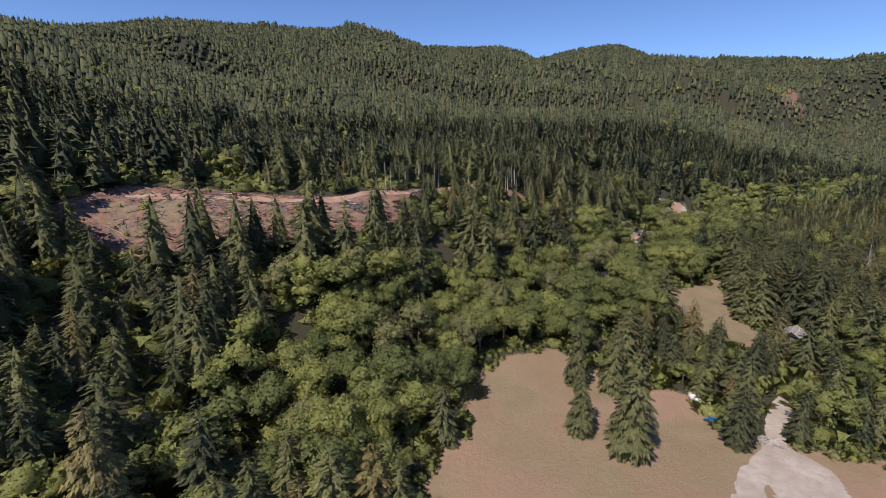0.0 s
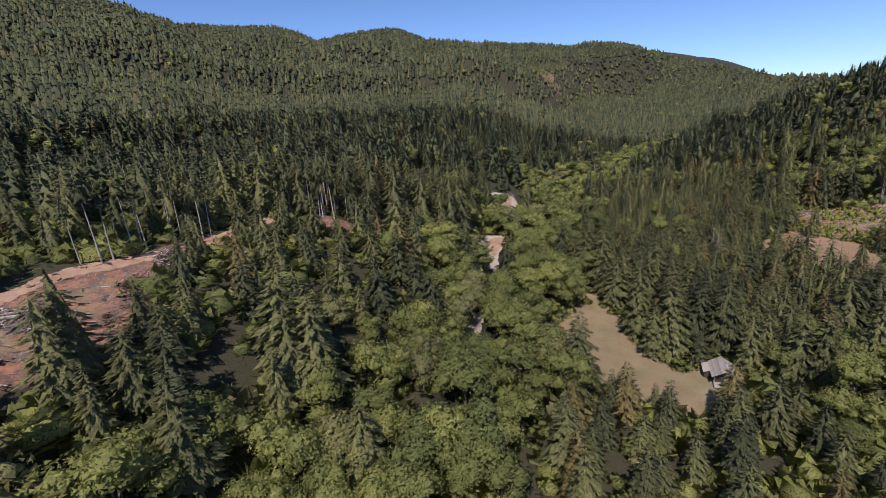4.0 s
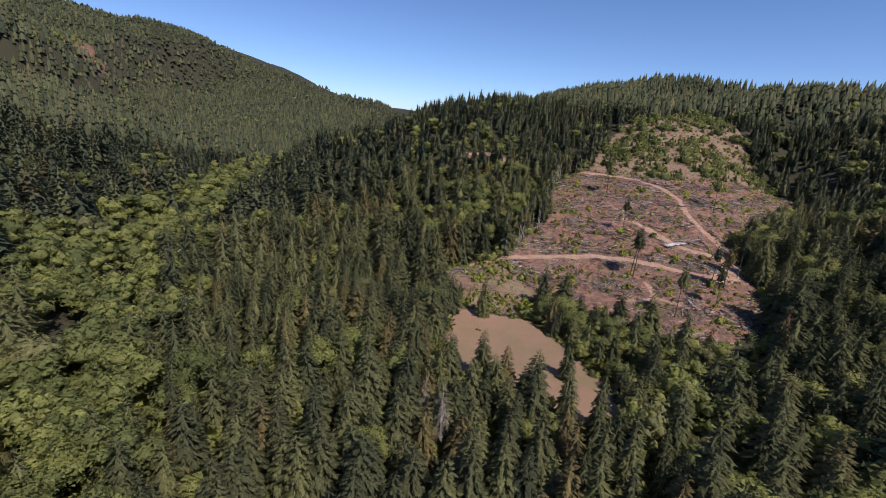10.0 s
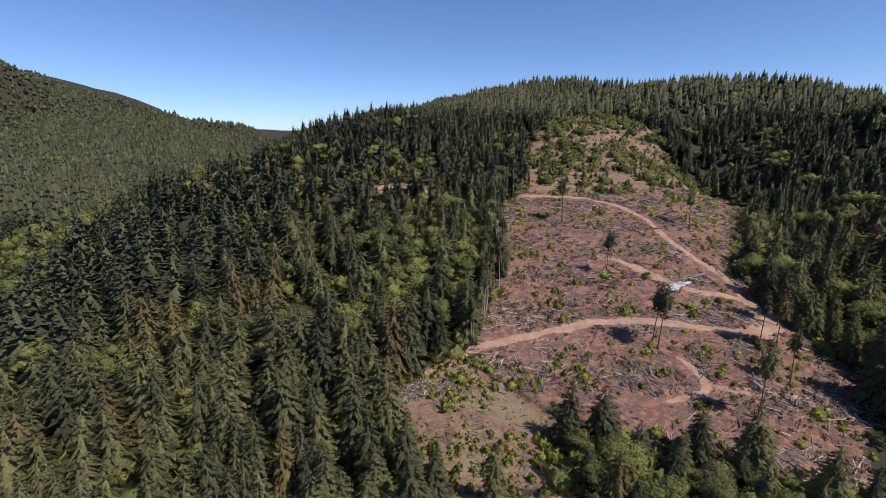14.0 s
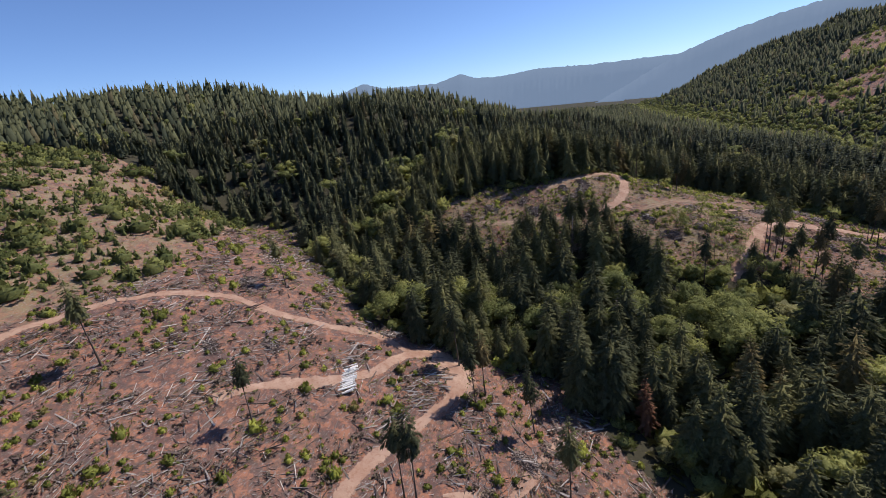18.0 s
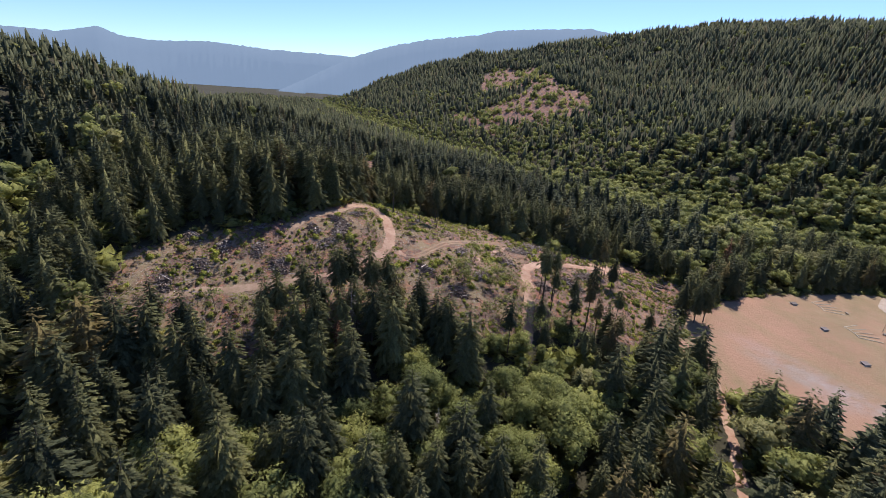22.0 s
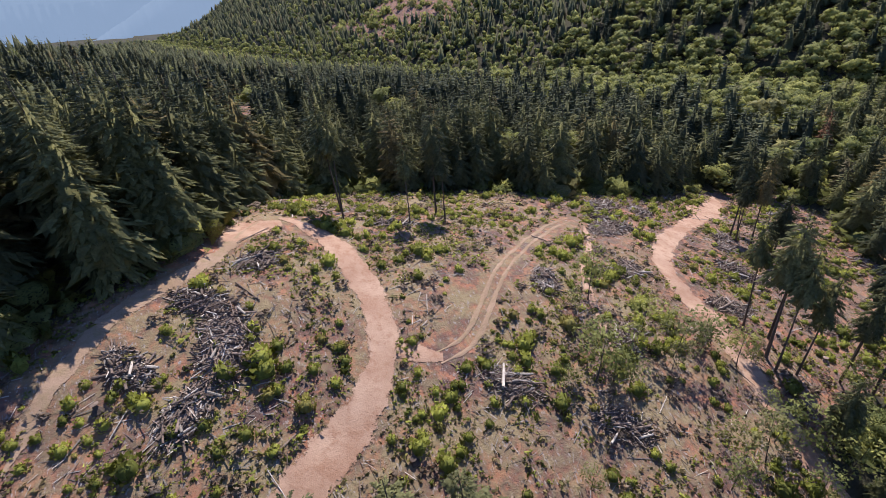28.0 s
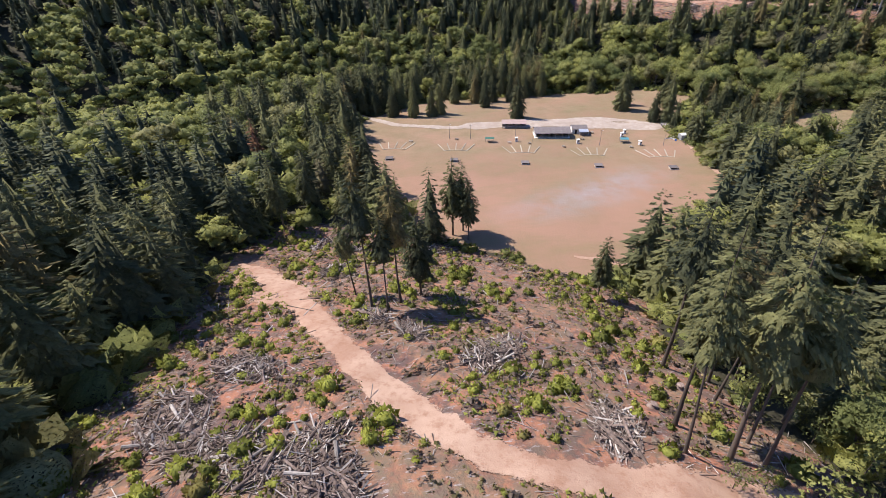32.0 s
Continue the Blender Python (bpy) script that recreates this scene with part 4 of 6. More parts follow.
# ---- single trees that stand out ----
def lone_trees():
    rng = np.random.RandomState(8)
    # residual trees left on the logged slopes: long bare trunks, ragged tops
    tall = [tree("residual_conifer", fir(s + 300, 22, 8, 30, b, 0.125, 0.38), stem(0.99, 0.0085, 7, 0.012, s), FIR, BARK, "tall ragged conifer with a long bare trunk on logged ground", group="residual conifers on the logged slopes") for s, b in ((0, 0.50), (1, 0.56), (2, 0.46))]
    stand(tall[0], [(475, 155), (466, 82), (367, 143), (331, 127), (262, -37), (268, -34), (248, -27), (252, -21), (218, -67), (308, -97), (219, -73)], rng, (28, 34), (0.85, 1.05), 0.03)
    stand(tall[1], [(420, 146), (370, 144), (379, 88), (366, 104), (267, -40), (270, -31), (240, -18), (221, -70), (308, -92), (332, -94), (318, -90)], rng, (20, 30), (0.8, 1.1), 0.035)
    stand(tall[2], [(365, 98), (346, 106), (266, -29), (251, -14), (210, -76), (331, -99), (257, -25), (262, -17), (244, -8), (296, -2)], rng, (22, 29), (0.85, 1.05), 0.03)
    pair = tree("field_edge_conifer", fir(340, 28, 9, 32, 0.26, 0.17, 0.38), stem(0.99, 0.0095, 7, 0.01, 5), FIR, BARK, "full dark conifer standing at the edge of logged ground", group="conifers at the edge of the cut")
    stand(pair, [(172, -44), (170, -40), (176, -40), (152, -97), (147, -88), (222, -2), (214, -62), (420, -11), (410, -8), (433, -7), (380, -16), (372, -19), (360, -24), (354, -27), (347, -25), (340, -24), (338, -15), (353, -11), (366, -12), (359, -6), (348, -5), (384, -5), (376, 2), (368, -2), (344, -12), (385, -14), (276, -18), (219, -21)], rng, [27, 25, 22, 27, 25, 22, 21, 24, 23, 25, 24, 26, 28, 27, 27, 25, 24, 27, 28, 27, 28, 24, 26, 27, 24, 22, 17, 18], (0.95, 1.15), 0.02)
    # pole-like trees with high crowns at the cut edges
    edge = [tree("edge_conifer", fir(s + 330, 12, 5, 5, b, 0.085), stem(0.99, 0.0085, 6, 0.01, s), FIR, POLE_BARK, "slender forest-edge conifer with a pale bare trunk", group="slender conifers along the cut edges") for s, b in ((0, 0.55), (1, 0.65))]
    line = [(372, 215), (388, 209), (404, 204), (420, 197), (437, 194), (455, 195), (472, 196), (488, 195), (505, 187), (520, 176), (525, 166)]
    spots = []
    for (ax, ay), (bx, by) in zip(line, line[1:]):
        for f in np.arange(0, 1, 0.17):
            spots.append((ax + (bx - ax) * f + rng.normal(0, 1.5), ay + (by - ay) * f + abs(rng.normal(0, 2.5))))
    for (ax, ay), (bx, by) in (((20, 262), (48, 284)), ((26, 266), (54, 276)), ((-34, 226), (0, 252))):
        for f in np.arange(0, 1, 0.1):
            spots.append((ax + (bx - ax) * f + rng.normal(0, 1.5), ay + (by - ay) * f + rng.normal(0, 2.0)))
    stand(edge[0], spots[::2], rng, (19, 27), (0.9, 1.2), 0.03)
    stand(edge[1], spots[1::2], rng, (18, 27), (0.9, 1.2), 0.03)
    # thin alders and saplings on the spur
    sapling = [tree("sapling", broad(s + 400, 340, 0.034, 9, 0.26, 0.0), stem(0.9, 0.010, 5, 0.03, s), LEAF, BARK, "thin sparse sapling with open yellow-green leaves", group="saplings on the logged spur") for s in range(2)]
    spots = [(308, -40), (305, -39), (313, -41), (301, -53), (296, -55), (272, -16), (278, -14), (275, -6), (286, -14), (290, -6), (266, -8), (262, -16), (340, -30), (300, -20), (320, -28), (228, -12), (222, -18)]
    spots += [(rng.uniform(252, 312), rng.uniform(-44, -10)) for _ in range(22)] + [(rng.uniform(345, 420), rng.uniform(-22, -6)) for _ in range(12)]
    stand(sapling[0], spots[::2], rng, (4, 13), (0.8, 1.2), 0.05)
    stand(sapling[1], spots[1::2], rng, (4, 12), (0.8, 1.2), 0.05)
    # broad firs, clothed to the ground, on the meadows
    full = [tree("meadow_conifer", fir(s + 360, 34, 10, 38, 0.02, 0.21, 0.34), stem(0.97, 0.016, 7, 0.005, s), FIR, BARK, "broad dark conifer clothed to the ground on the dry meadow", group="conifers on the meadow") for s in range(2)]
    stand(full[0], [(46, 96), (74, 98), (45, 28), (-8, 66), (298, 215), (88, 186)], rng, [30, 19, 27, 25, 20, 14], (0.85, 1.0), 0.01)
    stand(full[1], [(42, 128), (12, 19), (22, -13), (78, 103), (260, 177), (309, 229), (16, -40), (52, 124), (2, 40), (98, 106), (236, 34), (9, -51), (18, -42), (24, -30), (26, -19), (14, -28), (-6, 4), (-3, 17), (-3, 29), (-8, 54), (36, 104)], rng, [24, 24, 23, 24, 16, 11, 20, 25, 20, 14, 16, 22, 20, 22, 19, 21, 20, 23, 22, 21, 20], (0.8, 1.0), 0.01)
    # a bushy maple by the drive and at the field's end
    maple = tree("maple", broad(500, 1500, 0.034, 16, 0.55, 0.7), limbs(3, 7), LEAF, BARK, "wide rounded leafy maple at the edge of the field")
    stand(maple, [(100, 104), (191, 25), (186, 38), (196, 40)], rng, [13, 10, 9, 8], (1.1, 1.25), 0.02)
    # dead and dying trees
    rusty = tree("dying_conifer", fir(610, 20, 7, 6, 0.08, 0.15, 0.8), stem(0.98, 0.011, 6, 0.01, 6), foliage("rust_needles", (0.17, 0.085, 0.055), (0.27, 0.145, 0.09), (0.22, 0.12, 0.08), 0.8, 0.2, 0.42), BARK, "rust-brown dying conifer among green trees", group="dying conifers")
    stand(rusty, [(115, 428), (92, -110), (315, 89), (200, 112), (360, 0), (317, 50), (240, 387)], rng, [25, 27, 22, 15, 20, 16, 18], (0.9, 1.1), 0.02)
    redwood = tree("redwood", fir(620, 34, 10, 38, 0.04, 0.24, 0.34), stem(0.98, 0.016, 7, 0.006, 7), foliage("tan_needles", (0.20, 0.175, 0.085), (0.32, 0.265, 0.125), (0.27, 0.22, 0.11), 0.6, 0.3, 0.41), BARK, "large golden-tinged conifer beside the creek")
    stand(redwood, [(-66, 72)], rng, [33], (0.9, 1.0), 0.01)
    dead = tree("dead_tree", fir(600, 15, 5, 2, 0.2, 0.13), stem(0.99, 0.013, 6, 0.01, 4), DEAD, PALE_WOOD, "bare grey dead conifer among the living trees", group="dead conifers")
    stand(dead, [(208, 210), (356, -8), (318, 8), (213, 216), (-49, 557), (124, 469), (300, 20), (330, 30)], rng, [24, 24, 17, 20, 30, 24, 15, 16], (0.9, 1.1), 0.03)


lone_trees()


# ---- what logging left ----
def sticks(name, x, y, length, radius, turn, pitch, lift, material, label, category, kind="stuff", base=None, sides=4):
    """Many lengths of broken wood as one mesh."""
    n = len(x)
    z = ground_z(x, y) + lift if base is None else base + lift
    way = np.stack([np.cos(turn) * np.cos(pitch), np.sin(turn) * np.cos(pitch), np.sin(pitch)], -1)
    across = np.stack([-np.sin(turn), np.cos(turn), np.zeros(n)], -1)
    up = np.cross(way, across)
    c = np.stack([x, y, z], -1)
    V = np.zeros((n, sides * 2, 3))
    for e, f in ((0, -0.5), (1, 0.5)):
        for j in range(sides):
            a = math.tau * j / sides
            r = radius * (1.0 if e == 0 else 0.7)
            V[:, e * sides + j] = c + way * (length * f)[:, None] + across * (r * math.cos(a))[:, None] + up * (r * math.sin(a))[:, None]
    quad = [(j, (j + 1) % sides, sides + (j + 1) % sides, sides + j) for j in range(sides)]
    F = [(a, b, d) for a, b, d, _ in quad] + [(a, d, e) for a, _, d, e in quad]
    F += [(0, j + 1, j) for j in range(1, sides - 1)] + [(sides, sides + j, sides + j + 1) for j in range(1, sides - 1)]
    F = np.array(F)
    me = mesh_of(name, V.reshape(-1, 3), (F[None] + (np.arange(n) * sides * 2)[:, None, None]).reshape(-1, 3), material)
    if kind == "part":
        return me
    return tagged(new(name, me), label, category, kind=kind)


def windrow(x, y):
    """Bands of slash pushed together along the contours: about -1 to 1."""
    return np.sin(ground_z(x, y) * 0.75 + 1.6 * wobble(x, y, 55, 27)) * np.clip(0.6 + 0.5 * wobble(x, y, 30, 28), 0, 1.2)


def logged_ground():
    rng = np.random.RandomState(17)
    tracks = [[(a, b, 0) for a, b in line] for line in ([(371, 212), (378, 187), (385, 163), (385, 140), (379, 122), (374, 105), (378, 90), (390, 85), (399, 93), (402, 108), (428, 133)], [(397, 90), (433, 97), (476, 104), (497, 117), (513, 157), (514, 176)], [(379, -64), (364, -77), (353, -88), (345, -93), (337, -79), (336, -62), (343, -48), (362, -37), (404, -29)], [(331, -51), (312, -64), (295, -77), (270, -89)], [(362, 138), (343, 136)], [(494, 264), (500, 240)], [(172, -106), (205, -90), (240, -77), (264, -63), (274, -42), (284, -8)], [(-85, 188), (-49, 205), (-9, 237)])]
    for poly, gap, share, big in ((EAST_CUT, 1.2, 0.85, 2.3), (SOUTH_CUT, 1.05, 0.75, 1.0), (NORTH_CUT, 1.6, 0.8, 1.7), (ROUGH_GROUND, 1.5, 0.7, 1.4), (FAR_SOUTH_CUT, 7.0, 0.8, 4.0), (FAR_SOUTH_CUT_LOW, 7.0, 0.8, 4.0), (EAST_ROAD_CUT, 2.0, 0.6, 1.5), (NORTH_OPENING, 1.6, 0.7, 1.4)):
        lo, hi = np.min(poly, axis=0), np.max(poly, axis=0)
        x, y = scatter(lo, hi, gap, 19)
        thick = wobble(x, y, 22, 6) + 0.6 * wobble(x, y, 7, 9)
        if poly is EAST_CUT:
            thick = 0.5 * thick + 1.2 * windrow(x, y)
        keep = (inside(poly, x, y) > -1) & (rng.rand(len(x)) < share * np.clip(0.55 + 0.7 * thick, 0.05, 1.3))
        keep &= np.min([along(t, x, y)[0] for t in tracks], axis=0) > 3.2
        x, y = x[keep], y[keep]
        n = len(x)
        pale = rng.rand(n) < 0.48
        size = big * rng.gamma(2.0, 0.8, n).clip(0.4, 4.5)
        turn = 0.9 * wobble(x, y, 60, 12) * 2 + rng.normal(0, 0.7, n)
        for which, mat, label in ((pale, PALE_WOOD, "bleached broken branches strewn over the logged slope"), (~pale, DARK_WOOD, "dark bark and branch litter over the logged slope")):
            sticks("slash_litter", x[which], y[which], size[which], (0.035 + 0.014 * size[which]) * math.sqrt(big) * rng.uniform(0.6, 1.2, which.sum()), turn[which], rng.normal(0, 0.12, which.sum()), 0.08, mat, label, "slash", "stuff", None, 3)
    # low green regrowth
    for poly, gap, share, size, seed in ((SOUTH_CUT, 2.3, 0.62, (0.6, 1.9), 23), (ROUGH_GROUND, 3.0, 0.8, (0.8, 2.4), 28), (EAST_CUT, 3.4, 0.5, (0.7, 2.2), 24), (NORTH_CUT, 7, 0.5, (0.8, 2.2), 25), (FAR_SOUTH_CUT, 13, 0.6, (3, 10), 27), (FAR_SOUTH_CUT_LOW, 12, 0.65, (3, 10), 31), (FAR_SOUTH_CUT_EDGE, 12, 0.6, (3, 9), 32), (FAR_NORTH_CUT, 16, 0.7, (4, 10), 33), (PLANTATION, 5, 0.6, (0.8, 2.0), 26)):
        lo, hi = np.min(poly, axis=0), np.max(poly, axis=0)
        x, y = scatter(lo, hi, gap, seed)
        keep = (inside(poly, x, y) > -2) & (rng.rand(len(x)) < share * np.clip(0.7 + 0.7 * wobble(x, y, 28, 14), 0.1, 1.2))
        keep &= np.min([along(t, x, y)[0] for t in tracks], axis=0) > 3.6
        x, y = x[keep], y[keep]
        bush = [tuft(s + 700, 84 if seed == 23 else 44, 0.125 if seed == 23 else 0.2) for s in range(5)]
        forest("regrowth_shrubs", bush, x, y, rng.uniform(*size, len(x)) * np.where(rng.rand(len(x)) < 0.18, 1.7, 1), rng.uniform(0.9, 1.5, len(x)), SHRUB if size[1] < 5 else LEAF, "bright green shrubs regrowing on the logged slope", seed, "shrub")
    # brambles along the meadows' edges
    x, y = scatter((-60, -110), (320, 260), 2.2, 61)
    d = np.max([inside(p, x, y) for p in FIELDS], axis=0)
    keep = (d > -7) & (d < 0.5 + 2.5 * wobble(x, y, 25, 19)) & (rng.rand(len(x)) < 0.8) & (np.max([inside(p, x, y) for p in CUTS], axis=0) < 0)
    for line in ROADS:
        keep &= along(line, x, y)[0] > 4.0
    x, y = x[keep], y[keep]
    forest("edge_brambles", [tuft(s + 740, 64, 0.15) for s in range(4)], x, y, rng.uniform(0.8, 2.6, len(x)), rng.uniform(1.2, 2.2, len(x)), LEAF, "green brambles along the edge of the meadow", 62, "brambles")
    # dead brown brush
    brush = foliage("dry_brush", (0.105, 0.078, 0.064), (0.225, 0.172, 0.145), (0.22, 0.16, 0.12), 0.9, 0.1, 0.38)
    for poly, gap, seed in ((EAST_CUT, 2.2, 51), (SOUTH_CUT, 3.0, 52), (NORTH_CUT, 3.2, 53)):
        lo, hi = np.min(poly, axis=0), np.max(poly, axis=0)
        x, y = scatter(lo, hi, gap, seed)
        keep = (inside(poly, x, y) > -1) & (rng.rand(len(x)) < np.clip(0.35 + 0.45 * wobble(x, y, 18, 17) + (0.7 * windrow(x, y) if poly is EAST_CUT else 0.1), 0.03, 1)) & (np.min([along(t, x, y)[0] for t in tracks], axis=0) > 3.2)
        x, y = x[keep], y[keep]
        forest("dry_brush", [broad(s + 760, 52, 0.20, 6, 0.9, 0.0) for s in range(4)], x, y, rng.uniform(0.3, 1.1, len(x)), rng.uniform(1.6, 3.0, len(x)), brush, "grey-brown dead brush on the logged slope", seed, "brush")
    # rough grass and brambles in tufts
    x, y = scatter((150, -125), (445, 10), 1.35, 29)
    keep = (inside(SOUTH_CUT, x, y) > 0) & (wobble(x, y, 35, 15) + 0.5 * wobble(x, y, 9, 16) > -0.15) & (np.min([along(t, x, y)[0] for t in tracks], axis=0) > 2.6)
    x, y = x[keep], y[keep]
    forest("dry_tufts", [broad(s + 800, 12, 0.36, 4, 0.8, 0.0) for s in range(4)], x, y, rng.uniform(0.2, 0.6, len(x)), rng.uniform(1.2, 2.2, len(x)), foliage("bramble", (0.120, 0.115, 0.050), (0.290, 0.225, 0.125), (0.26, 0.18, 0.11), 0.7, 0.25), "low dry grass and bramble tufts", 30, "grass")
    # low green weeds in drifts between the sticks
    for poly, gap, seed in ((SOUTH_CUT, 1.15, 63), (EAST_CUT, 1.8, 64), (ROUGH_GROUND, 1.5, 66), (PLANTATION, 2.6, 65)):
        lo, hi = np.min(poly, axis=0), np.max(poly, axis=0)
        x, y = scatter(lo, hi, gap, seed)
        drift = wobble(x, y, 26, seed) + 0.6 * wobble(x, y, 8, seed + 5) + (0.5 * windrow(x, y) if poly is EAST_CUT else 0)
        keep = (inside(poly, x, y) > -1) & (drift > (np.where(x > 290, -0.1, 0.3) if poly is SOUTH_CUT else np.where(x < 392, -0.15, 0.25))) & (np.min([along(t, x, y)[0] for t in tracks], axis=0) > 2.8)
        x, y = x[keep], y[keep]
        forest("green_weeds", [broad(s + 820, 10, 0.34, 4, 0.9, 0.0) for s in range(4)], x, y, rng.uniform(0.25, 0.75, len(x)), rng.uniform(1.2, 2.4, len(x)), SHRUB if poly is SOUTH_CUT else LEAF, "low green weeds among the slash", seed, "weeds")
    # stumps
    places = []
    for poly, n in ((SOUTH_CUT, 50), (EAST_CUT, 90), (NORTH_CUT, 25)):
        lo, hi = np.min(poly, axis=0), np.max(poly, axis=0)
        x, y = rng.uniform(lo[0], hi[0], n * 3), rng.uniform(lo[1], hi[1], n * 3)
        ok = (inside(poly, x, y) > 3) & (np.min([along(t, x, y)[0] for t in tracks], axis=0) > 3.5)
        places += list(zip(x[ok][:n], y[ok][:n]))
    stump = tagged(new("stump"), "sawn-off dark conifer stump in the slash", "stump", "stumps on the logged slopes")
    V, F = stem(0.9, 0.55, 8, 0.03, 2, 3)
    V[16:, :2] *= 2.6
    part("bole", mesh_of("bole", V, F, DARK_WOOD), stump)
    V, F = stem(0.05, 0.36, 8, 0.0, 2, 2)
    V[8:, :2] *= 8.0
    part("cut_face", mesh_of("cut_face", np.concatenate([V, [(0, 0, 0.06)]]), np.concatenate([F, [(8 + j, 8 + (j + 1) % 8, 16) for j in range(8)]]), DARK_WOOD), stump, "greyed sawn face", pose(0, 0, 0.89))
    level = ground_z(*np.array(places).T) - 0.1
    for k, (px, py) in enumerate(places):
        m = pose(px, py, level[k], rng.normal(0, 5), rng.normal(0, 5), rng.uniform(0, 360))
        s = rng.uniform(0.6, 1.3)
        ob = stump if k == 0 else copy_thing(stump, m)
        ob.matrix_basis = m
        ob.scale = (s, s, s * rng.uniform(0.6, 1.2))


logged_ground()


def slash_pile(px, py, reach, tall, seed, material=DARK_WOOD, label="heaped grey slash pile of branches and broken logs"):
    """A heap of branches with some larger logs thrown over it."""
    rng = np.random.RandomState(seed)
    top = tagged(new("slash_pile"), label, "slash pile", "slash piles on the logged slopes")
    z = float(ground_z(np.array(px), np.array(py)))
    top.matrix_basis = pose(px, py, z)
    lie = rng.uniform(0, math.pi)

    def strew(n, spread):
        r, a = spread * np.sqrt(rng.rand(n)), rng.uniform(0, math.tau, n)
        u, w = r * np.cos(a) * 1.25, r * np.sin(a) * 0.7
        x, y = u * math.cos(lie) - w * math.sin(lie), u * math.sin(lie) + w * math.cos(lie)
        return x, y, ground_z(x + px, y + py) - z + tall * 0.75 * (1 - (r / reach) ** 1.6).clip(0, 1) * rng.uniform(0.55, 1.05, n)

    for mat, n in ((material, int(70 + 46 * reach)), (PALE_WOOD, int(25 + 15 * reach))):
        x, y, level = strew(n, reach)
        tagged(part("brush", sticks("brush", x, y, rng.gamma(2.6, 0.62, n).clip(0.5, 3.6), rng.uniform(0.04, 0.15, n), lie + rng.normal(0.3, 1.1, n), rng.normal(0, 0.24, n), 0.05, mat, "", "", "part", level, 3), top), kind="stuff")
    # earth and rotten wood at the core
    k, rings = 12, (1.0, 0.6, 0.0)
    f, a = np.repeat(rings, k), np.tile(np.arange(k) * math.tau / k, 3)
    r = reach * f * rng.uniform(0.8, 1.1, 3 * k)
    u, w = r * np.cos(a) * 1.15, r * np.sin(a) * 0.62
    x, y = u * math.cos(lie) - w * math.sin(lie), u * math.sin(lie) + w * math.cos(lie)
    V = np.stack([x, y, ground_z(x + px, y + py) - z - 0.1 + tall * 0.62 * (1 - f ** 1.6) * rng.uniform(0.8, 1.1, 3 * k)], -1)
    Q = [(a * k + j, a * k + (j + 1) % k, (a + 1) * k + (j + 1) % k, (a + 1) * k + j) for a in range(2) for j in range(k)]
    part("core", mesh_of("core", V, np.array(Q), DARK_WOOD), top, "dark earth and rotten wood")
    for k in range(12):
        x, y, lv = strew(1, reach * 0.9)
        part("log", sticks("log", x, y, np.array([rng.uniform(2.5, 5.5)]), np.array([rng.uniform(0.11, 0.27)]), np.array([lie + rng.normal(0.4, 0.6)]), np.array([rng.normal(0, 0.12)]), 0.12, PALE_WOOD if k % 3 == 0 else material, "", "", "part", lv, 7), top)


for k, (px, py, reach, tall) in enumerate([(359, -62, 6, 1.7), (361, -71, 4, 1.2), (351, -78, 3, 1.0), (371, -63, 3.5, 1.0), (365, -54, 4, 0.9), (264, -81, 6.5, 2.0), (258, -85, 6, 1.6), (246, -101, 7, 1.5), (236, -94, 6, 1.2), (254, -94, 5, 1.2), (223, -73, 4, 1.4), (232, -67, 3.5, 1.3), (242, -55, 6, 2.2), (262, -46, 4.5, 1.4), (301, -62, 4, 1.1), (281, -61, 4, 1.2), (322, -44, 4, 1.3), (295, -45, 4, 1.2), (309, -33, 4, 1.2), (276, -62, 3, 1.0), (167, -84, 4, 1.4), (322, -90, 4, 1.2), (180, -50, 4, 1.4), (191, -80, 4.5, 1.8), (173, -76, 3.5, 1.3), (384, -41, 4.5, 1.6), (393, -50, 4, 1.2), (413, -41, 4.5, 1.3), (424, -33, 4, 1.2), (407, -53, 3.5, 1.2), (420, -58, 4, 1.0), (395, -64, 4, 1.0), (425, 72, 5, 2.2), (369, 76, 5, 2.2), (410, 84, 4, 1.6), (347, 238, 7, 2.2), (352, 226, 5, 1.2), (239, 39, 6, 1.8), (253, 63, 6, 1.8), (-40, 202, 6, 1.6), (-14, 232, 5, 1.4), (10, 262, 5, 1.2), (440, 118, 4, 1.0), (480, 90, 5, 1.2), (455, 130, 4, 1.0), (400, 170, 4, 1.1), (352, 160, 4, 1.0), (345, 118, 4, 1.2)]):
    slash_pile(px, py, reach, tall, 900 + k)


def log_deck():
    """The white deck of peeled logs beside the hairpin."""
    rng = np.random.RandomState(77)
    top = tagged(new("log_deck"), "deck of bleached white logs beside the dirt road", "log deck")
    z = float(ground_z(np.array(408.0), np.array(117.0)))
    top.matrix_basis = pose(408, 117, z)
    for k in range(30):
        u = (k - 14.5) * 0.46
        x, y = np.array([-0.55 * u + rng.normal(0, 0.3)]), np.array([0.83 * u])
        lv = ground_z(x + 408, y + 117) - z
        part("log", sticks("log", x, y, np.array([rng.uniform(5.5, 8.5)]), np.array([rng.uniform(0.22, 0.36)]), np.array([0.58 + rng.normal(0, 0.06)]), np.array([rng.normal(-0.16, 0.03)]), 0.35 + 0.25 * rng.rand(), speckled("peeled_log", (0.66, 0.62, 0.58), (0.86, 0.84, 0.80), 2.0) if k == 0 else bpy.data.materials["peeled_log"], "", "", "part", lv, 7), top)


log_deck()


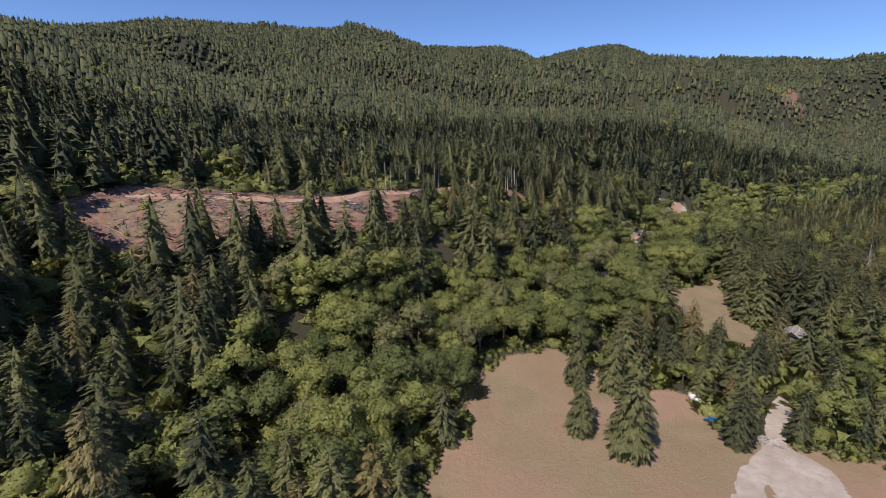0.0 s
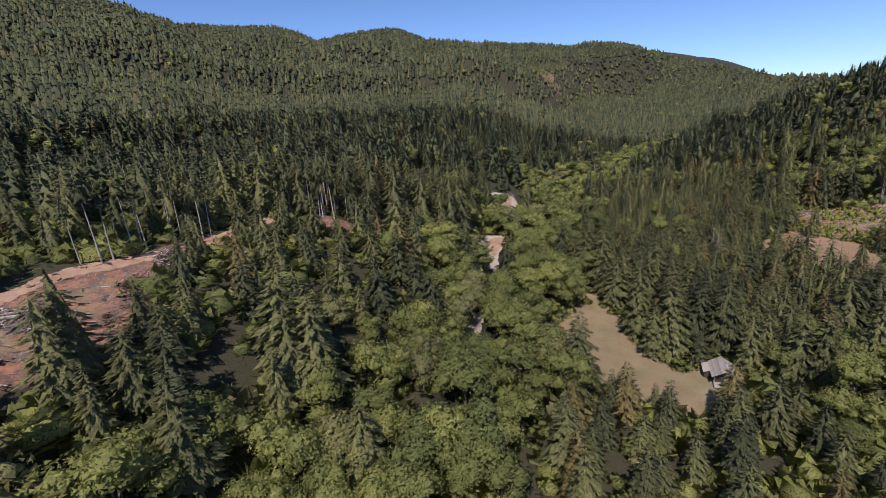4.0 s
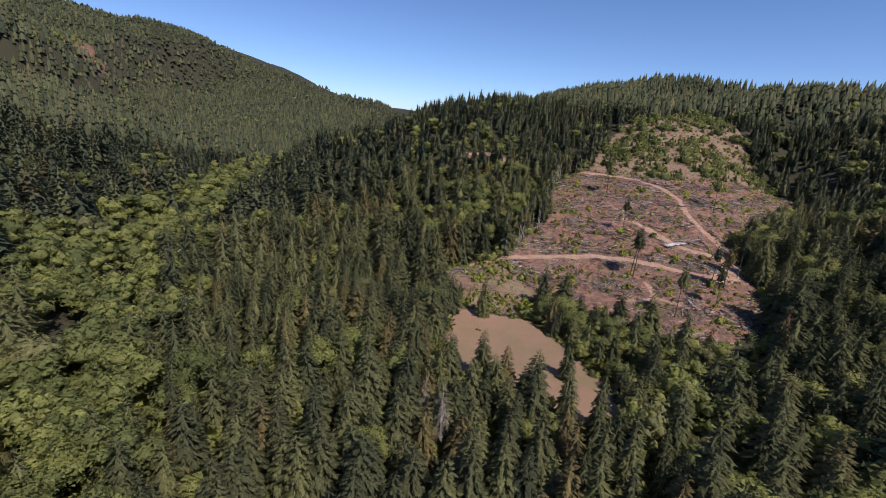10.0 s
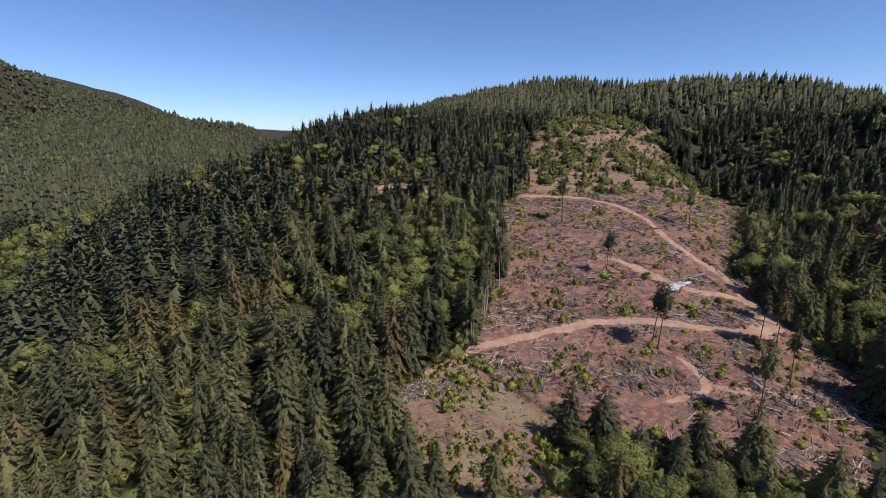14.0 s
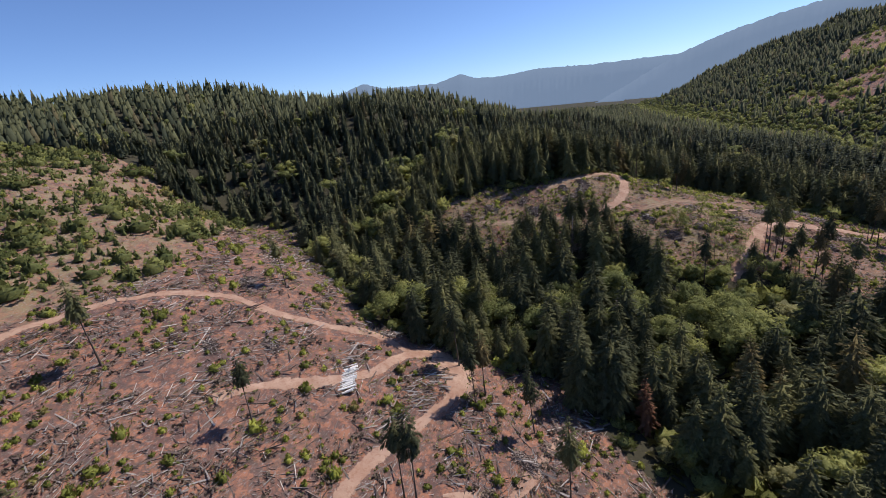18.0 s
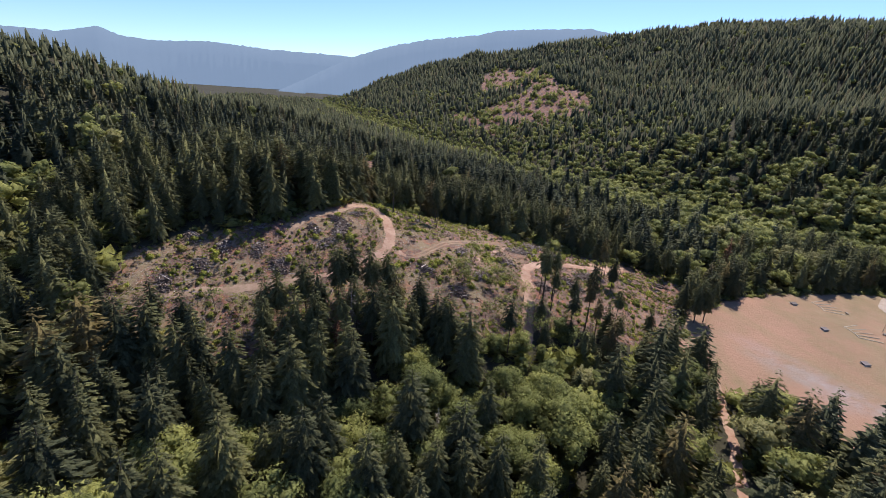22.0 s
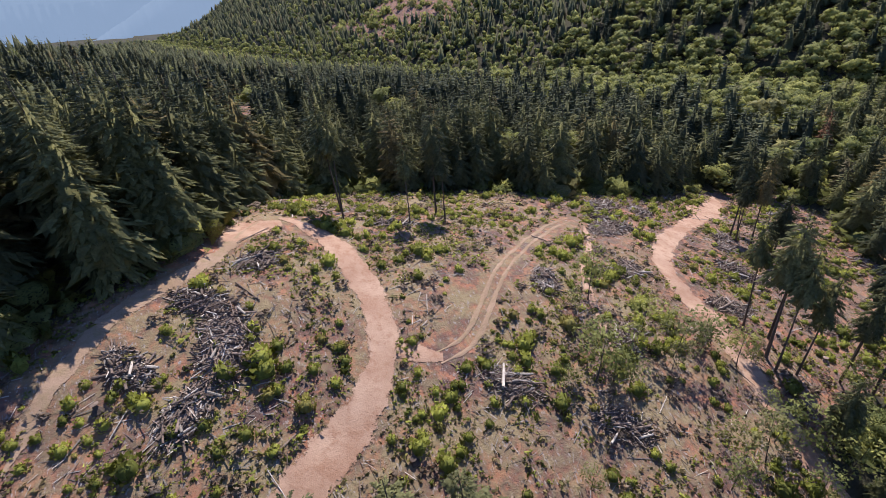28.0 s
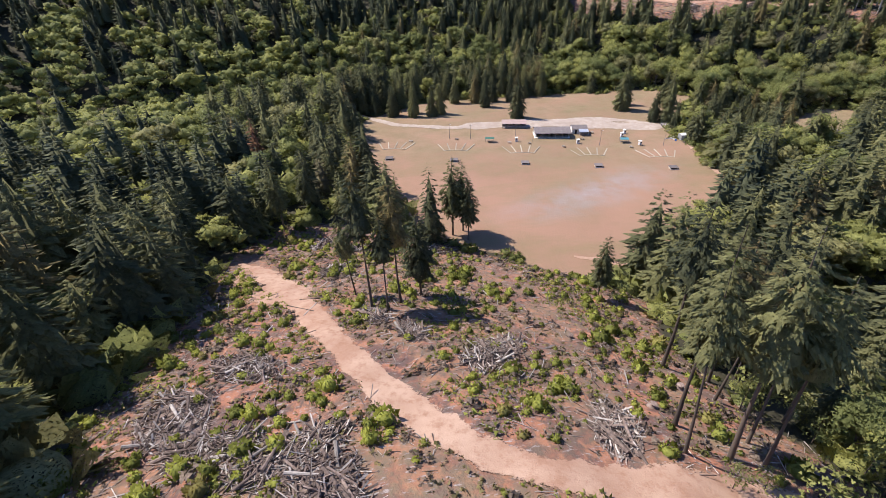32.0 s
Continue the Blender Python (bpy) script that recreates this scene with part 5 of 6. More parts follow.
def fallen_logs():
    rng = np.random.RandomState(78)
    k = 0
    for poly, n in ((SOUTH_CUT, 45), (EAST_CUT, 60), (NORTH_CUT, 15)):
        lo, hi = np.min(poly, axis=0), np.max(poly, axis=0)
        while n:
            x, y = np.array([rng.uniform(lo[0], hi[0])]), np.array([rng.uniform(lo[1], hi[1])])
            if inside(poly, x, y)[0] < 4:
                continue
            n -= 1
            L, a = rng.uniform(4, 10), rng.uniform(0, math.pi)
            dx, dy = math.cos(a) * L / 2, math.sin(a) * L / 2
            rise = float((ground_z(x + dx, y + dy) - ground_z(x - dx, y - dy))[0])
            ob = sticks("fallen_log", x, y, np.array([L]), np.array([rng.uniform(0.07, 0.16)]), np.array([a]), np.array([math.asin(max(-0.9, min(0.9, rise / L)))]), 0.14, PALE_WOOD if rng.rand() < 0.5 else DARK_WOOD, "weathered grey log lying on the logged slope", "log", "", None, 7)
            ob["group"] = "fallen logs"


fallen_logs()


# ---- creek and far ridges ----
WATER = Nodes("creek_water")
WATER.bsdf.inputs["IOR"].default_value = 1.33
WATER.finish(WATER.mix(WATER.noise(0.4, 4), (0.020, 0.022, 0.014), (0.050, 0.046, 0.030)), 0.12, WATER.noise(3.0, 3), 0.02)
WATER_MAT = WATER.mat
ribbon("water", [(x, y) for x, y, _ in CREEK[5:12]], 4.0, WATER_MAT, "dark shallow creek between gravel banks", 0.2, 31, "creek")
for name, line, w in (("gravel_bank", [(70, 203), (76, 212), (84, 221), (92, 226)], 5.0), ("gravel_bank", [(105, 236), (112, 246), (118, 262), (126, 285)], 5.0), ("gravel_bank", [(-52, 80), (-48, 88), (-44, 93)], 4.0), ("gravel_bank", [(232, 392), (250, 400), (262, 402)], 3.5)):
    ribbon(name, line, w, GRAVEL_ROAD, "pale gravel bank beside the creek", 0.25, 33, "gravel bank")


def far_ridges():
    """Backdrop ridges closing the south, with blue haze painted in as glow."""
    m = Nodes("painted_haze")
    # haze put into the emission colour, so the ridges glow
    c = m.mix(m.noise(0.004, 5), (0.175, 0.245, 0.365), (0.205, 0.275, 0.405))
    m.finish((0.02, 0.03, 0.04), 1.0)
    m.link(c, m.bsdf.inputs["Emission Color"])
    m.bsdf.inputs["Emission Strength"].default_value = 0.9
    rng = np.random.RandomState(3)
    near_ridge = [(168, -4.0), (171.5, -2.3), (175.2, -0.64), (180.3, 1.89), (184.8, 3.33), (189.3, 4.27), (195.1, 5.01), (197.0, 5.49), (201.4, 5.82), (207.5, 5.97), (211.2, 5.15), (216.7, 2.96)]
    far_ridge = [(128, 1.0), (138, 1.9), (142, 2.7), (144.7, 3.5), (147, 2.7), (150, 2.6), (153.5, 2.47), (156.5, 3.2), (158.1, 2.56), (160.8, 2.3), (165.8, 2.6), (171.8, 2.2), (176.6, 2.1), (182, 1.9), (190, 1.5)]
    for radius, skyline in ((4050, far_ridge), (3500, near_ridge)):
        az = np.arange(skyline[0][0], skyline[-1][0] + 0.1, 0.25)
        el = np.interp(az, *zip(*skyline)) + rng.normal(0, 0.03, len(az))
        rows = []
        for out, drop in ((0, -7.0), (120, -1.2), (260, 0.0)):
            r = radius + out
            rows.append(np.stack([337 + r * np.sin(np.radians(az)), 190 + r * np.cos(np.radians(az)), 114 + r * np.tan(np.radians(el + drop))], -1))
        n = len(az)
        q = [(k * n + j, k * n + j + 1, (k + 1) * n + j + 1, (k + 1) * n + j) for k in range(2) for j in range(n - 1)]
        tagged(new("backdrop", mesh_of("backdrop", np.concatenate(rows), np.array(q), m.mat, smooth=True)), "distant forested backdrop ridges with painted blue haze", "ridge", kind="structure")


far_ridges()


# ---- the shooting range ----
ROOF = speckled("asphalt_shingles", (0.12, 0.10, 0.098), (0.19, 0.165, 0.16), 0.8, 0.9, 0.02)
PALE_ROOF = speckled("faded_red_roof", (0.30, 0.215, 0.195), (0.40, 0.30, 0.27), 0.8, 0.85, 0.02)
WHITE = speckled("white_paint", (0.66, 0.64, 0.61), (0.80, 0.78, 0.75), 1.2, 0.6, 0.01, None, 0.0, 0.06)
DARK = speckled("dark_timber", (0.035, 0.030, 0.026), (0.085, 0.07, 0.06), 2.0, 0.9, 0.02)
GREY_BOARD = speckled("grey_boards", (0.20, 0.17, 0.15), (0.34, 0.30, 0.27), 1.5, 0.9, 0.02, (1, 1, 0.2))
SHAKES = speckled("weathered_shakes", (0.24, 0.205, 0.185), (0.40, 0.35, 0.32), 1.2, 0.95, 0.04)
CONCRETE = speckled("pale_concrete", (0.50, 0.46, 0.40), (0.66, 0.62, 0.55), 1.0, 0.9, 0.02)
PATH = speckled("dusty_walkway", (0.31, 0.265, 0.20), (0.43, 0.375, 0.30), 1.2, 0.95, 0.02)
GREEN = speckled("green_metal_roof", (0.045, 0.11, 0.085), (0.075, 0.16, 0.12), 0.7, 0.5, 0.01)
TEAL = speckled("teal_canvas", (0.05, 0.16, 0.19), (0.09, 0.23, 0.26), 0.9, 0.8, 0.03)
BLUE = speckled("blue_tarpaulin", (0.02, 0.12, 0.48), (0.05, 0.22, 0.65), 1.5, 0.5, 0.06)
STEEL = speckled("galvanised_steel", (0.45, 0.46, 0.48), (0.60, 0.61, 0.62), 1.5, 0.4, 0.01, None, 0.6)
ORANGE = speckled("orange_paint", (0.55, 0.20, 0.09), (0.68, 0.28, 0.13), 2.0, 0.6, 0.01)
GLASS = Nodes("window_glass").finish((0.02, 0.025, 0.03), 0.08)
ROW = math.degrees(math.atan2(0.954, 0.30))  # the line of trap houses, in plan


def block(bm, x, y, z, sx, sy, sz, turn=0.0, tip=0.0, soft=0.0):
    """A box with its base centre at x, y, z; soft: width of its worn edges."""
    m = pose(x, y, z, tip, 0, turn) @ Matrix.Translation((0, 0, sz / 2)) @ Matrix.Diagonal((sx, sy, sz, 1))
    made = bmesh.ops.create_cube(bm, size=1.0, matrix=m)
    if soft:
        edges = list({e for v in made["verts"] for e in v.link_edges})
        bmesh.ops.bevel(bm, geom=edges, offset=soft, segments=1, affect="EDGES")


def solid(name, material, *blocks):
    """A mesh of one or more boxes."""
    bm = bmesh.new()
    for b in blocks:
        block(bm, *b)
    me = bpy.data.meshes.new(name)
    bm.to_mesh(me)
    bm.free()
    me.materials.append(material)
    return me


def prism(name, material, outline, length, along_x=True):
    """An outline of (across, height) drawn out along a length."""
    n = len(outline)
    V = [(s * length / 2, a, h) if along_x else (a, s * length / 2, h) for s in (-1, 1) for a, h in outline]
    bm = bmesh.new()
    vs = [bm.verts.new(v) for v in V]
    for j in range(n):
        bm.faces.new((vs[j], vs[(j + 1) % n], vs[n + (j + 1) % n], vs[n + j]))
    bm.faces.new(vs[:n][::-1])
    bm.faces.new(vs[n:])
    bmesh.ops.recalc_face_normals(bm, faces=bm.faces)
    me = bpy.data.meshes.new(name)
    bm.to_mesh(me)
    bm.free()
    me.materials.append(material)
    return me


def roof_slope(name, material, length, y0, z0, y1, z1, thick=0.12):
    """One slope of a roof, from eave to ridge, with thickness."""
    return prism(name, material, [(y0, z0), (y1, z1), (y1, z1 + thick), (y0, z0 + thick)], length)


def thing(name, label, category, x, y, turn=0.0, group="", sink=0.0):
    z = float(ground_z(np.array(float(x)), np.array(float(y)))) - sink
    ob = tagged(new(name), label, category, group)
    ob.matrix_basis = pose(x, y, z, 0, 0, turn)
    return ob


def pavilion():
    """Long open-fronted clubhouse: local x along the row, y to the back."""
    t = thing("clubhouse", "long clubhouse with a grey shingle roof and open dark front", "building", 82.5, 32, ROW)
    part("floor_slab", solid("floor_slab", CONCRETE, (0, 0, 0, 18, 10.5, 0.22)), t)
    part("back_wall", solid("back_wall", GREY_BOARD, (0, 4.6, 0.2, 17, 0.2, 2.6)), t)
    part("side_wall", solid("side_wall", WHITE, (-8.4, 0.6, 0.2, 0.2, 8.2, 2.6)), t)
    part("side_wall", solid("side_wall", WHITE, (8.4, 0.6, 0.2, 0.2, 8.2, 2.6)), t)
    part("partition", solid("partition", DARK, (0, 0.2, 0.2, 0.2, 8.6, 2.6)), t)
    part("roof_slope", roof_slope("roof_slope", ROOF, 18.4, -5.8, 2.65, 0.3, 4.3), t, "front slope of grey shingles")
    part("roof_slope", roof_slope("roof_slope", ROOF, 18.4, 5.8, 2.75, 0.3, 4.3), t, "rear slope of grey shingles")
    for s in (-1, 1):
        part("gable", prism("gable", WHITE, [(-4.6, 2.75), (4.6, 2.75), (0.3, 4.2)], 0.14), t, at=pose(s * 8.4, 0, 0))
    for k in range(6):
        part("post", solid("post", WHITE, (-8.2 + k * 3.28, -4.6, 0.2, 0.16, 0.16, 2.75)), t)
    for k in range(3):
        part("bench", solid("bench", GREY_BOARD, (-5.5 + k * 5.5, -2.5, 0.65, 2.6, 0.5, 0.07), (-6.4 + k * 5.5, -2.5, 0.2, 0.12, 0.4, 0.45), (-4.6 + k * 5.5, -2.5, 0.2, 0.12, 0.4, 0.45)), t)


def bunkhouse():
    t = thing("long_shed", "long low shed with a faded red roof and a railed porch", "building", 63, 19, ROW)
    part("wall", solid("wall", GREY_BOARD, (0, 1.2, 0, 12.6, 4.2, 2.5)), t)
    part("roof_slope", roof_slope("roof_slope", PALE_ROOF, 13.4, -3.6, 2.45, 1.2, 3.5), t)
    part("roof_slope", roof_slope("roof_slope", PALE_ROOF, 13.4, 4.2, 2.45, 1.2, 3.5), t)
    part("porch_deck", solid("porch_deck", GREY_BOARD, (0, -2.1, 0, 13, 2.4, 0.3)), t)
    for k in range(7):
        part("post", solid("post", DARK, (-6.3 + k * 2.1, -3.2, 0.3, 0.12, 0.12, 2.25)), t)
    part("rail", solid("rail", WHITE, (0, -3.2, 1.15, 12.8, 0.08, 0.1)), t)
    part("rail", solid("rail", WHITE, (0, -3.2, 0.7, 12.8, 0.06, 0.08)), t)
    for k in range(3):
        w = part("window", solid("window", GLASS, (-4 + k * 4, -0.93, 1.0, 1.3, 0.06, 0.9)), t)
        part("frame", solid("frame", WHITE, (-4 + k * 4, -0.95, 0.92, 1.5, 0.05, 0.08), (-4 + k * 4, -0.95, 1.9, 1.5, 0.05, 0.08)), w)


def office():
    t = thing("range_office", "small white range office with a grey roof and pale awning", "building", 83, 47.5, ROW)
    part("wall", solid("wall", WHITE, (0, 1.5, 0, 7.4, 5.6, 2.5)), t)
    part("gable", prism("gable", WHITE, [(-1.3, 2.5), (4.3, 2.5), (1.5, 3.85)], 0.2), t, at=pose(-3.6, 0, 0))
    part("roof_slope", roof_slope("roof_slope", ROOF, 8.0, -1.9, 2.4, 1.5, 3.9), t)
    part("roof_slope", roof_slope("roof_slope", ROOF, 8.0, 4.9, 2.4, 1.5, 3.9), t)
    part("awning", roof_slope("awning", STEEL, 4.8, -5.2, 2.15, -1.5, 2.6, 0.08), t, "pale corrugated awning", pose(1.6, 0, 0))
    for k in (-0.6, 3.8):
        part("post", solid("post", WHITE, (k, -4.9, 0, 0.12, 0.12, 2.2)), t)
    part("door", solid("door", DARK, (-1.8, -1.34, 0, 0.95, 0.08, 2.05)), t)
    part("window", solid("window", GLASS, (1.4, -1.34, 1.0, 1.6, 0.06, 0.9)), t)
    part("counter", solid("counter", GREY_BOARD, (1.6, -3.4, 0, 3.2, 0.7, 0.95)), t)


def trap_house(x, y):
    t = thing("trap_house", "low half-buried trap house with a dark roof", "trap house", x, y, ROW, "trap houses in a row")
    part("wall", solid("wall", CONCRETE, (0, 1.1, 0, 3.0, 0.2, 0.75)), t)
    part("wall", solid("wall", CONCRETE, (-1.4, 0, 0, 0.2, 2.2, 0.75)), t)
    part("wall", solid("wall", CONCRETE, (1.4, 0, 0, 0.2, 2.2, 0.75)), t)
    # dark block standing in for the shaded inside of the house
    part("opening", solid("opening", DARK, (0, -0.7, 0, 2.6, 0.8, 0.6)), t)
    part("roof", prism("roof", ROOF, [(-1.5, 0.72), (1.5, 0.82), (1.5, 0.94), (-1.5, 0.84)], 3.5), t)
    part("sill", solid("sill", WHITE, (0, -1.35, 0, 3.2, 0.14, 0.16)), t, "white front board")


def lanes(x, y, seed):
    """Five pale walkways fanning back from the sixteen-yard line."""
    rng = np.random.RandomState(seed)
    t = thing("shooting_lanes", "fan of pale shooting walkways on the dry grass", "walkway", x, y, ROW, "shooting lanes behind the trap houses")
    ends = []
    for k in range(-2, 3):
        a = radians(k * 10.8)
        c, s = math.cos(a), math.sin(a)
        ends.append((s * 14.6, c * 14.6))
        part("lane", solid("lane", PATH, (s * 19.6, c * 19.6, -0.15, 0.42 + 0.1 * rng.rand(), 10.1, 0.29, -math.degrees(a))), t)
    for (ax, ay), (bx, by) in zip(ends, ends[1:]):
        part("cross_walk", solid("cross_walk", PATH, ((ax + bx) / 2, (ay + by) / 2, -0.15, math.hypot(bx - ax, by - ay) + 0.4, 0.4, 0.285, math.degrees(math.atan2(by - ay, bx - ax)))), t)


def pole(x, y, tall=8.0):
    t = thing("light_pole", "slim wooden pole with a flood lamp over the range", "pole", x, y, ROW, "light poles along the range", 0.3)
    v, f = stem(tall, 0.13, 8, 0.0, 1, 3)
    part("pole", mesh_of("pole", v, f, GREY_BOARD, smooth=True), t)
    part("crossarm", solid("crossarm", DARK, (0, 0, tall - 0.7, 1.3, 0.1, 0.12)), t)
    part("lamp", solid("lamp", STEEL, (0.5, -0.2, tall - 0.6, 0.35, 0.3, 0.25, 0, 30)), t)


def booth(x, y, k):
    t = thing("scoring_booth", "small white scoring booth on the range", "booth", x, y, ROW + 8 * k, "white scoring booths")
    part("cabin", solid("cabin", WHITE, (0, 0, 0.1, 1.2, 1.1, 1.9)), t)
    part("roof", prism("roof", WHITE, [(-0.75, 2.0), (0.75, 2.15), (0.75, 2.22), (-0.75, 2.07)], 1.5), t)
    # dark panel on the wall in place of the booth's shaded interior
    part("opening", solid("opening", DARK, (0, -0.56, 1.1, 0.8, 0.05, 0.6)), t)
    part("skid", solid("skid", DARK, (-0.45, 0, 0, 0.14, 1.3, 0.12)), t)
    part("skid", solid("skid", DARK, (0.45, 0, 0, 0.14, 1.3, 0.12)), t)


def table(x, y, k):
    t = thing("picnic_table", "weathered grey picnic table on the range", "table", x, y, ROW + 25 * k, "picnic tables on the range")
    part("tabletop", solid("tabletop", GREY_BOARD, (0, 0, 0.70, 1.9, 0.75, 0.06)), t)
    for s in (-1, 1):
        part("seat", solid("seat", GREY_BOARD, (0, s * 0.72, 0.42, 1.9, 0.28, 0.05)), t)
        part("leg_frame", solid("leg_frame", DARK, (s * 0.65, 0, 0, 0.08, 1.5, 0.08), (s * 0.65, -0.3, 0, 0.08, 0.1, 0.72), (s * 0.65, 0.3, 0, 0.08, 0.1, 0.72)), t)


def shelter(x, y, cover, label, sx=4.6, sy=2.6, tall=2.3):
    t = thing("shelter", label, "shelter", x, y, ROW)
    part("roof_slope", roof_slope("roof_slope", cover, sx, -sy / 2 - 0.2, tall - 0.35, 0, tall + 0.2, 0.06), t)
    part("roof_slope", roof_slope("roof_slope", cover, sx, sy / 2 + 0.2, tall - 0.35, 0, tall + 0.2, 0.06), t)
    for a in (-1, 1):
        for b in (-1, 1):
            part("post", solid("post", GREY_BOARD, (a * (sx / 2 - 0.2), b * sy / 2, 0, 0.1, 0.1, tall - 0.2)), t)
    part("bench", solid("bench", GREY_BOARD, (0, 0.2, 0.45, sx - 0.8, 0.45, 0.06), (-sx / 3, 0.2, 0, 0.1, 0.4, 0.45), (sx / 3, 0.2, 0, 0.1, 0.4, 0.45)), t)


pavilion()
bunkhouse()
office()
for k, (x, y) in enumerate([(94, -54), (105, -26), (116.5, 3.5), (128, 33), (139.5, 61.5)]):
    trap_house(x, y)
    lanes(x, y, k)
for x, y in [(73, -20), (77, -10), (89, 19), (103, 48), (113, 76), (78, 14)]:
    pole(x, y, 8.0 if x != 78 else 6.5)
for k, (x, y) in enumerate([(87, 11), (98, 39), (95, 65), (91, 69), (109, 66)]):
    booth(x, y, k)
for k, (x, y) in enumerate([(88, 7), (93, 44), (85, 54), (111, 60), (92, 16), (101, 30), (76, -17), (72, -40)]):
    table(x, y, k)
shelter(84, -2, GREEN, "open shelter with a dark green metal roof on the range")
shelter(103, 61, TEAL, "teal canopy over benches on the range", 4.0, 3.0, 2.2)


def storage_shed():
    t = thing("storage_shed", "small pale metal storage shed at the edge of the field", "shed", 107.5, 90.5, ROW + 8)
    part("wall", solid("wall", STEEL, (0, 0, 0, 2.6, 3.4, 2.4)), t)
    part("roof", prism("roof", WHITE, [(-1.9, 2.4), (0, 3.0), (1.9, 2.4), (1.9, 2.5), (0, 3.1), (-1.9, 2.5)], 3.0), t)
    part("door", solid("door", WHITE, (0, -1.74, 0, 1.2, 0.06, 2.0)), t)
    for k, (x, y, mat, label, s) in enumerate([(106, 86.5, WHITE, "white plank stack beside the shed", (3.2, 0.8, 0.5)), (104.5, 88, DARK, "dark crate beside the shed", (1.2, 0.9, 0.8)), (109, 86, BLUE, "blue drum box beside the shed", (0.7, 0.7, 0.9)), (105.5, 84.5, WHITE, "white board leaning low on blocks", (3.0, 0.5, 0.35))]):
        c = thing("storage_crate", label, "crate", x, y, 20 * k + 10, "odds and ends by the shed")
        part("body", solid("body", mat, (0, 0, 0, *s, 0, 0, 0.04)), c)
        part("lid", solid("lid", GREY_BOARD, (0, 0, s[2], s[0] + 0.06, s[1] + 0.06, 0.05)), c)


def junk_row():
    """Old white goods, timber and a blue tarpaulin along the field's edge."""
    rng = np.random.RandomState(4)
    for k, (x, y) in enumerate([(74.5, 117), (75, 115), (74, 113), (75, 111.5), (74.2, 119), (74.6, 121)]):
        c = thing("scrap_box", "discarded white appliance at the field's edge", "scrap", x, y, rng.uniform(0, 90), "scrap along the field's edge")
        s = rng.uniform(0.7, 1.5, 3)
        part("body", solid("body", WHITE, (0, 0, 0, s[0], s[1], s[2], 0, rng.uniform(-12, 12), 0.05)), c)
        part("door", solid("door", STEEL, (0, -s[1] / 2 - 0.02, 0.08, s[0] * 0.85, 0.05, s[2] * 0.8)), c)
    c = thing("tarpaulin", "bright blue tarpaulin thrown over a heap", "tarpaulin", 74, 108.5, 20)
    n = 15
    g = np.linspace(-1, 1, n)
    gx, gy = np.meshgrid(g, g)
    h = 0.9 * np.exp(-1.6 * (gx ** 2 + gy ** 2)) + 0.1 * rng.rand(n, n)
    i = np.arange(n * n).reshape(n, n)
    q = np.stack([i[:-1, :-1], i[:-1, 1:], i[1:, 1:], i[1:, :-1]], -1).reshape(-1, 4)
    part("sheet", mesh_of("sheet", np.stack([gx * 1.7, gy * 1.4, h + 0.05], -1).reshape(-1, 3), q, BLUE), c)
    part("heap", solid("heap", DARK_WOOD, (0, 0, 0, 1.6, 1.2, 0.45, 10, 0, 0.2)), c)
    slash_pile(82, 99.5, 2.6, 0.8, 960, PALE_WOOD, "low pile of split timber beside the drive")


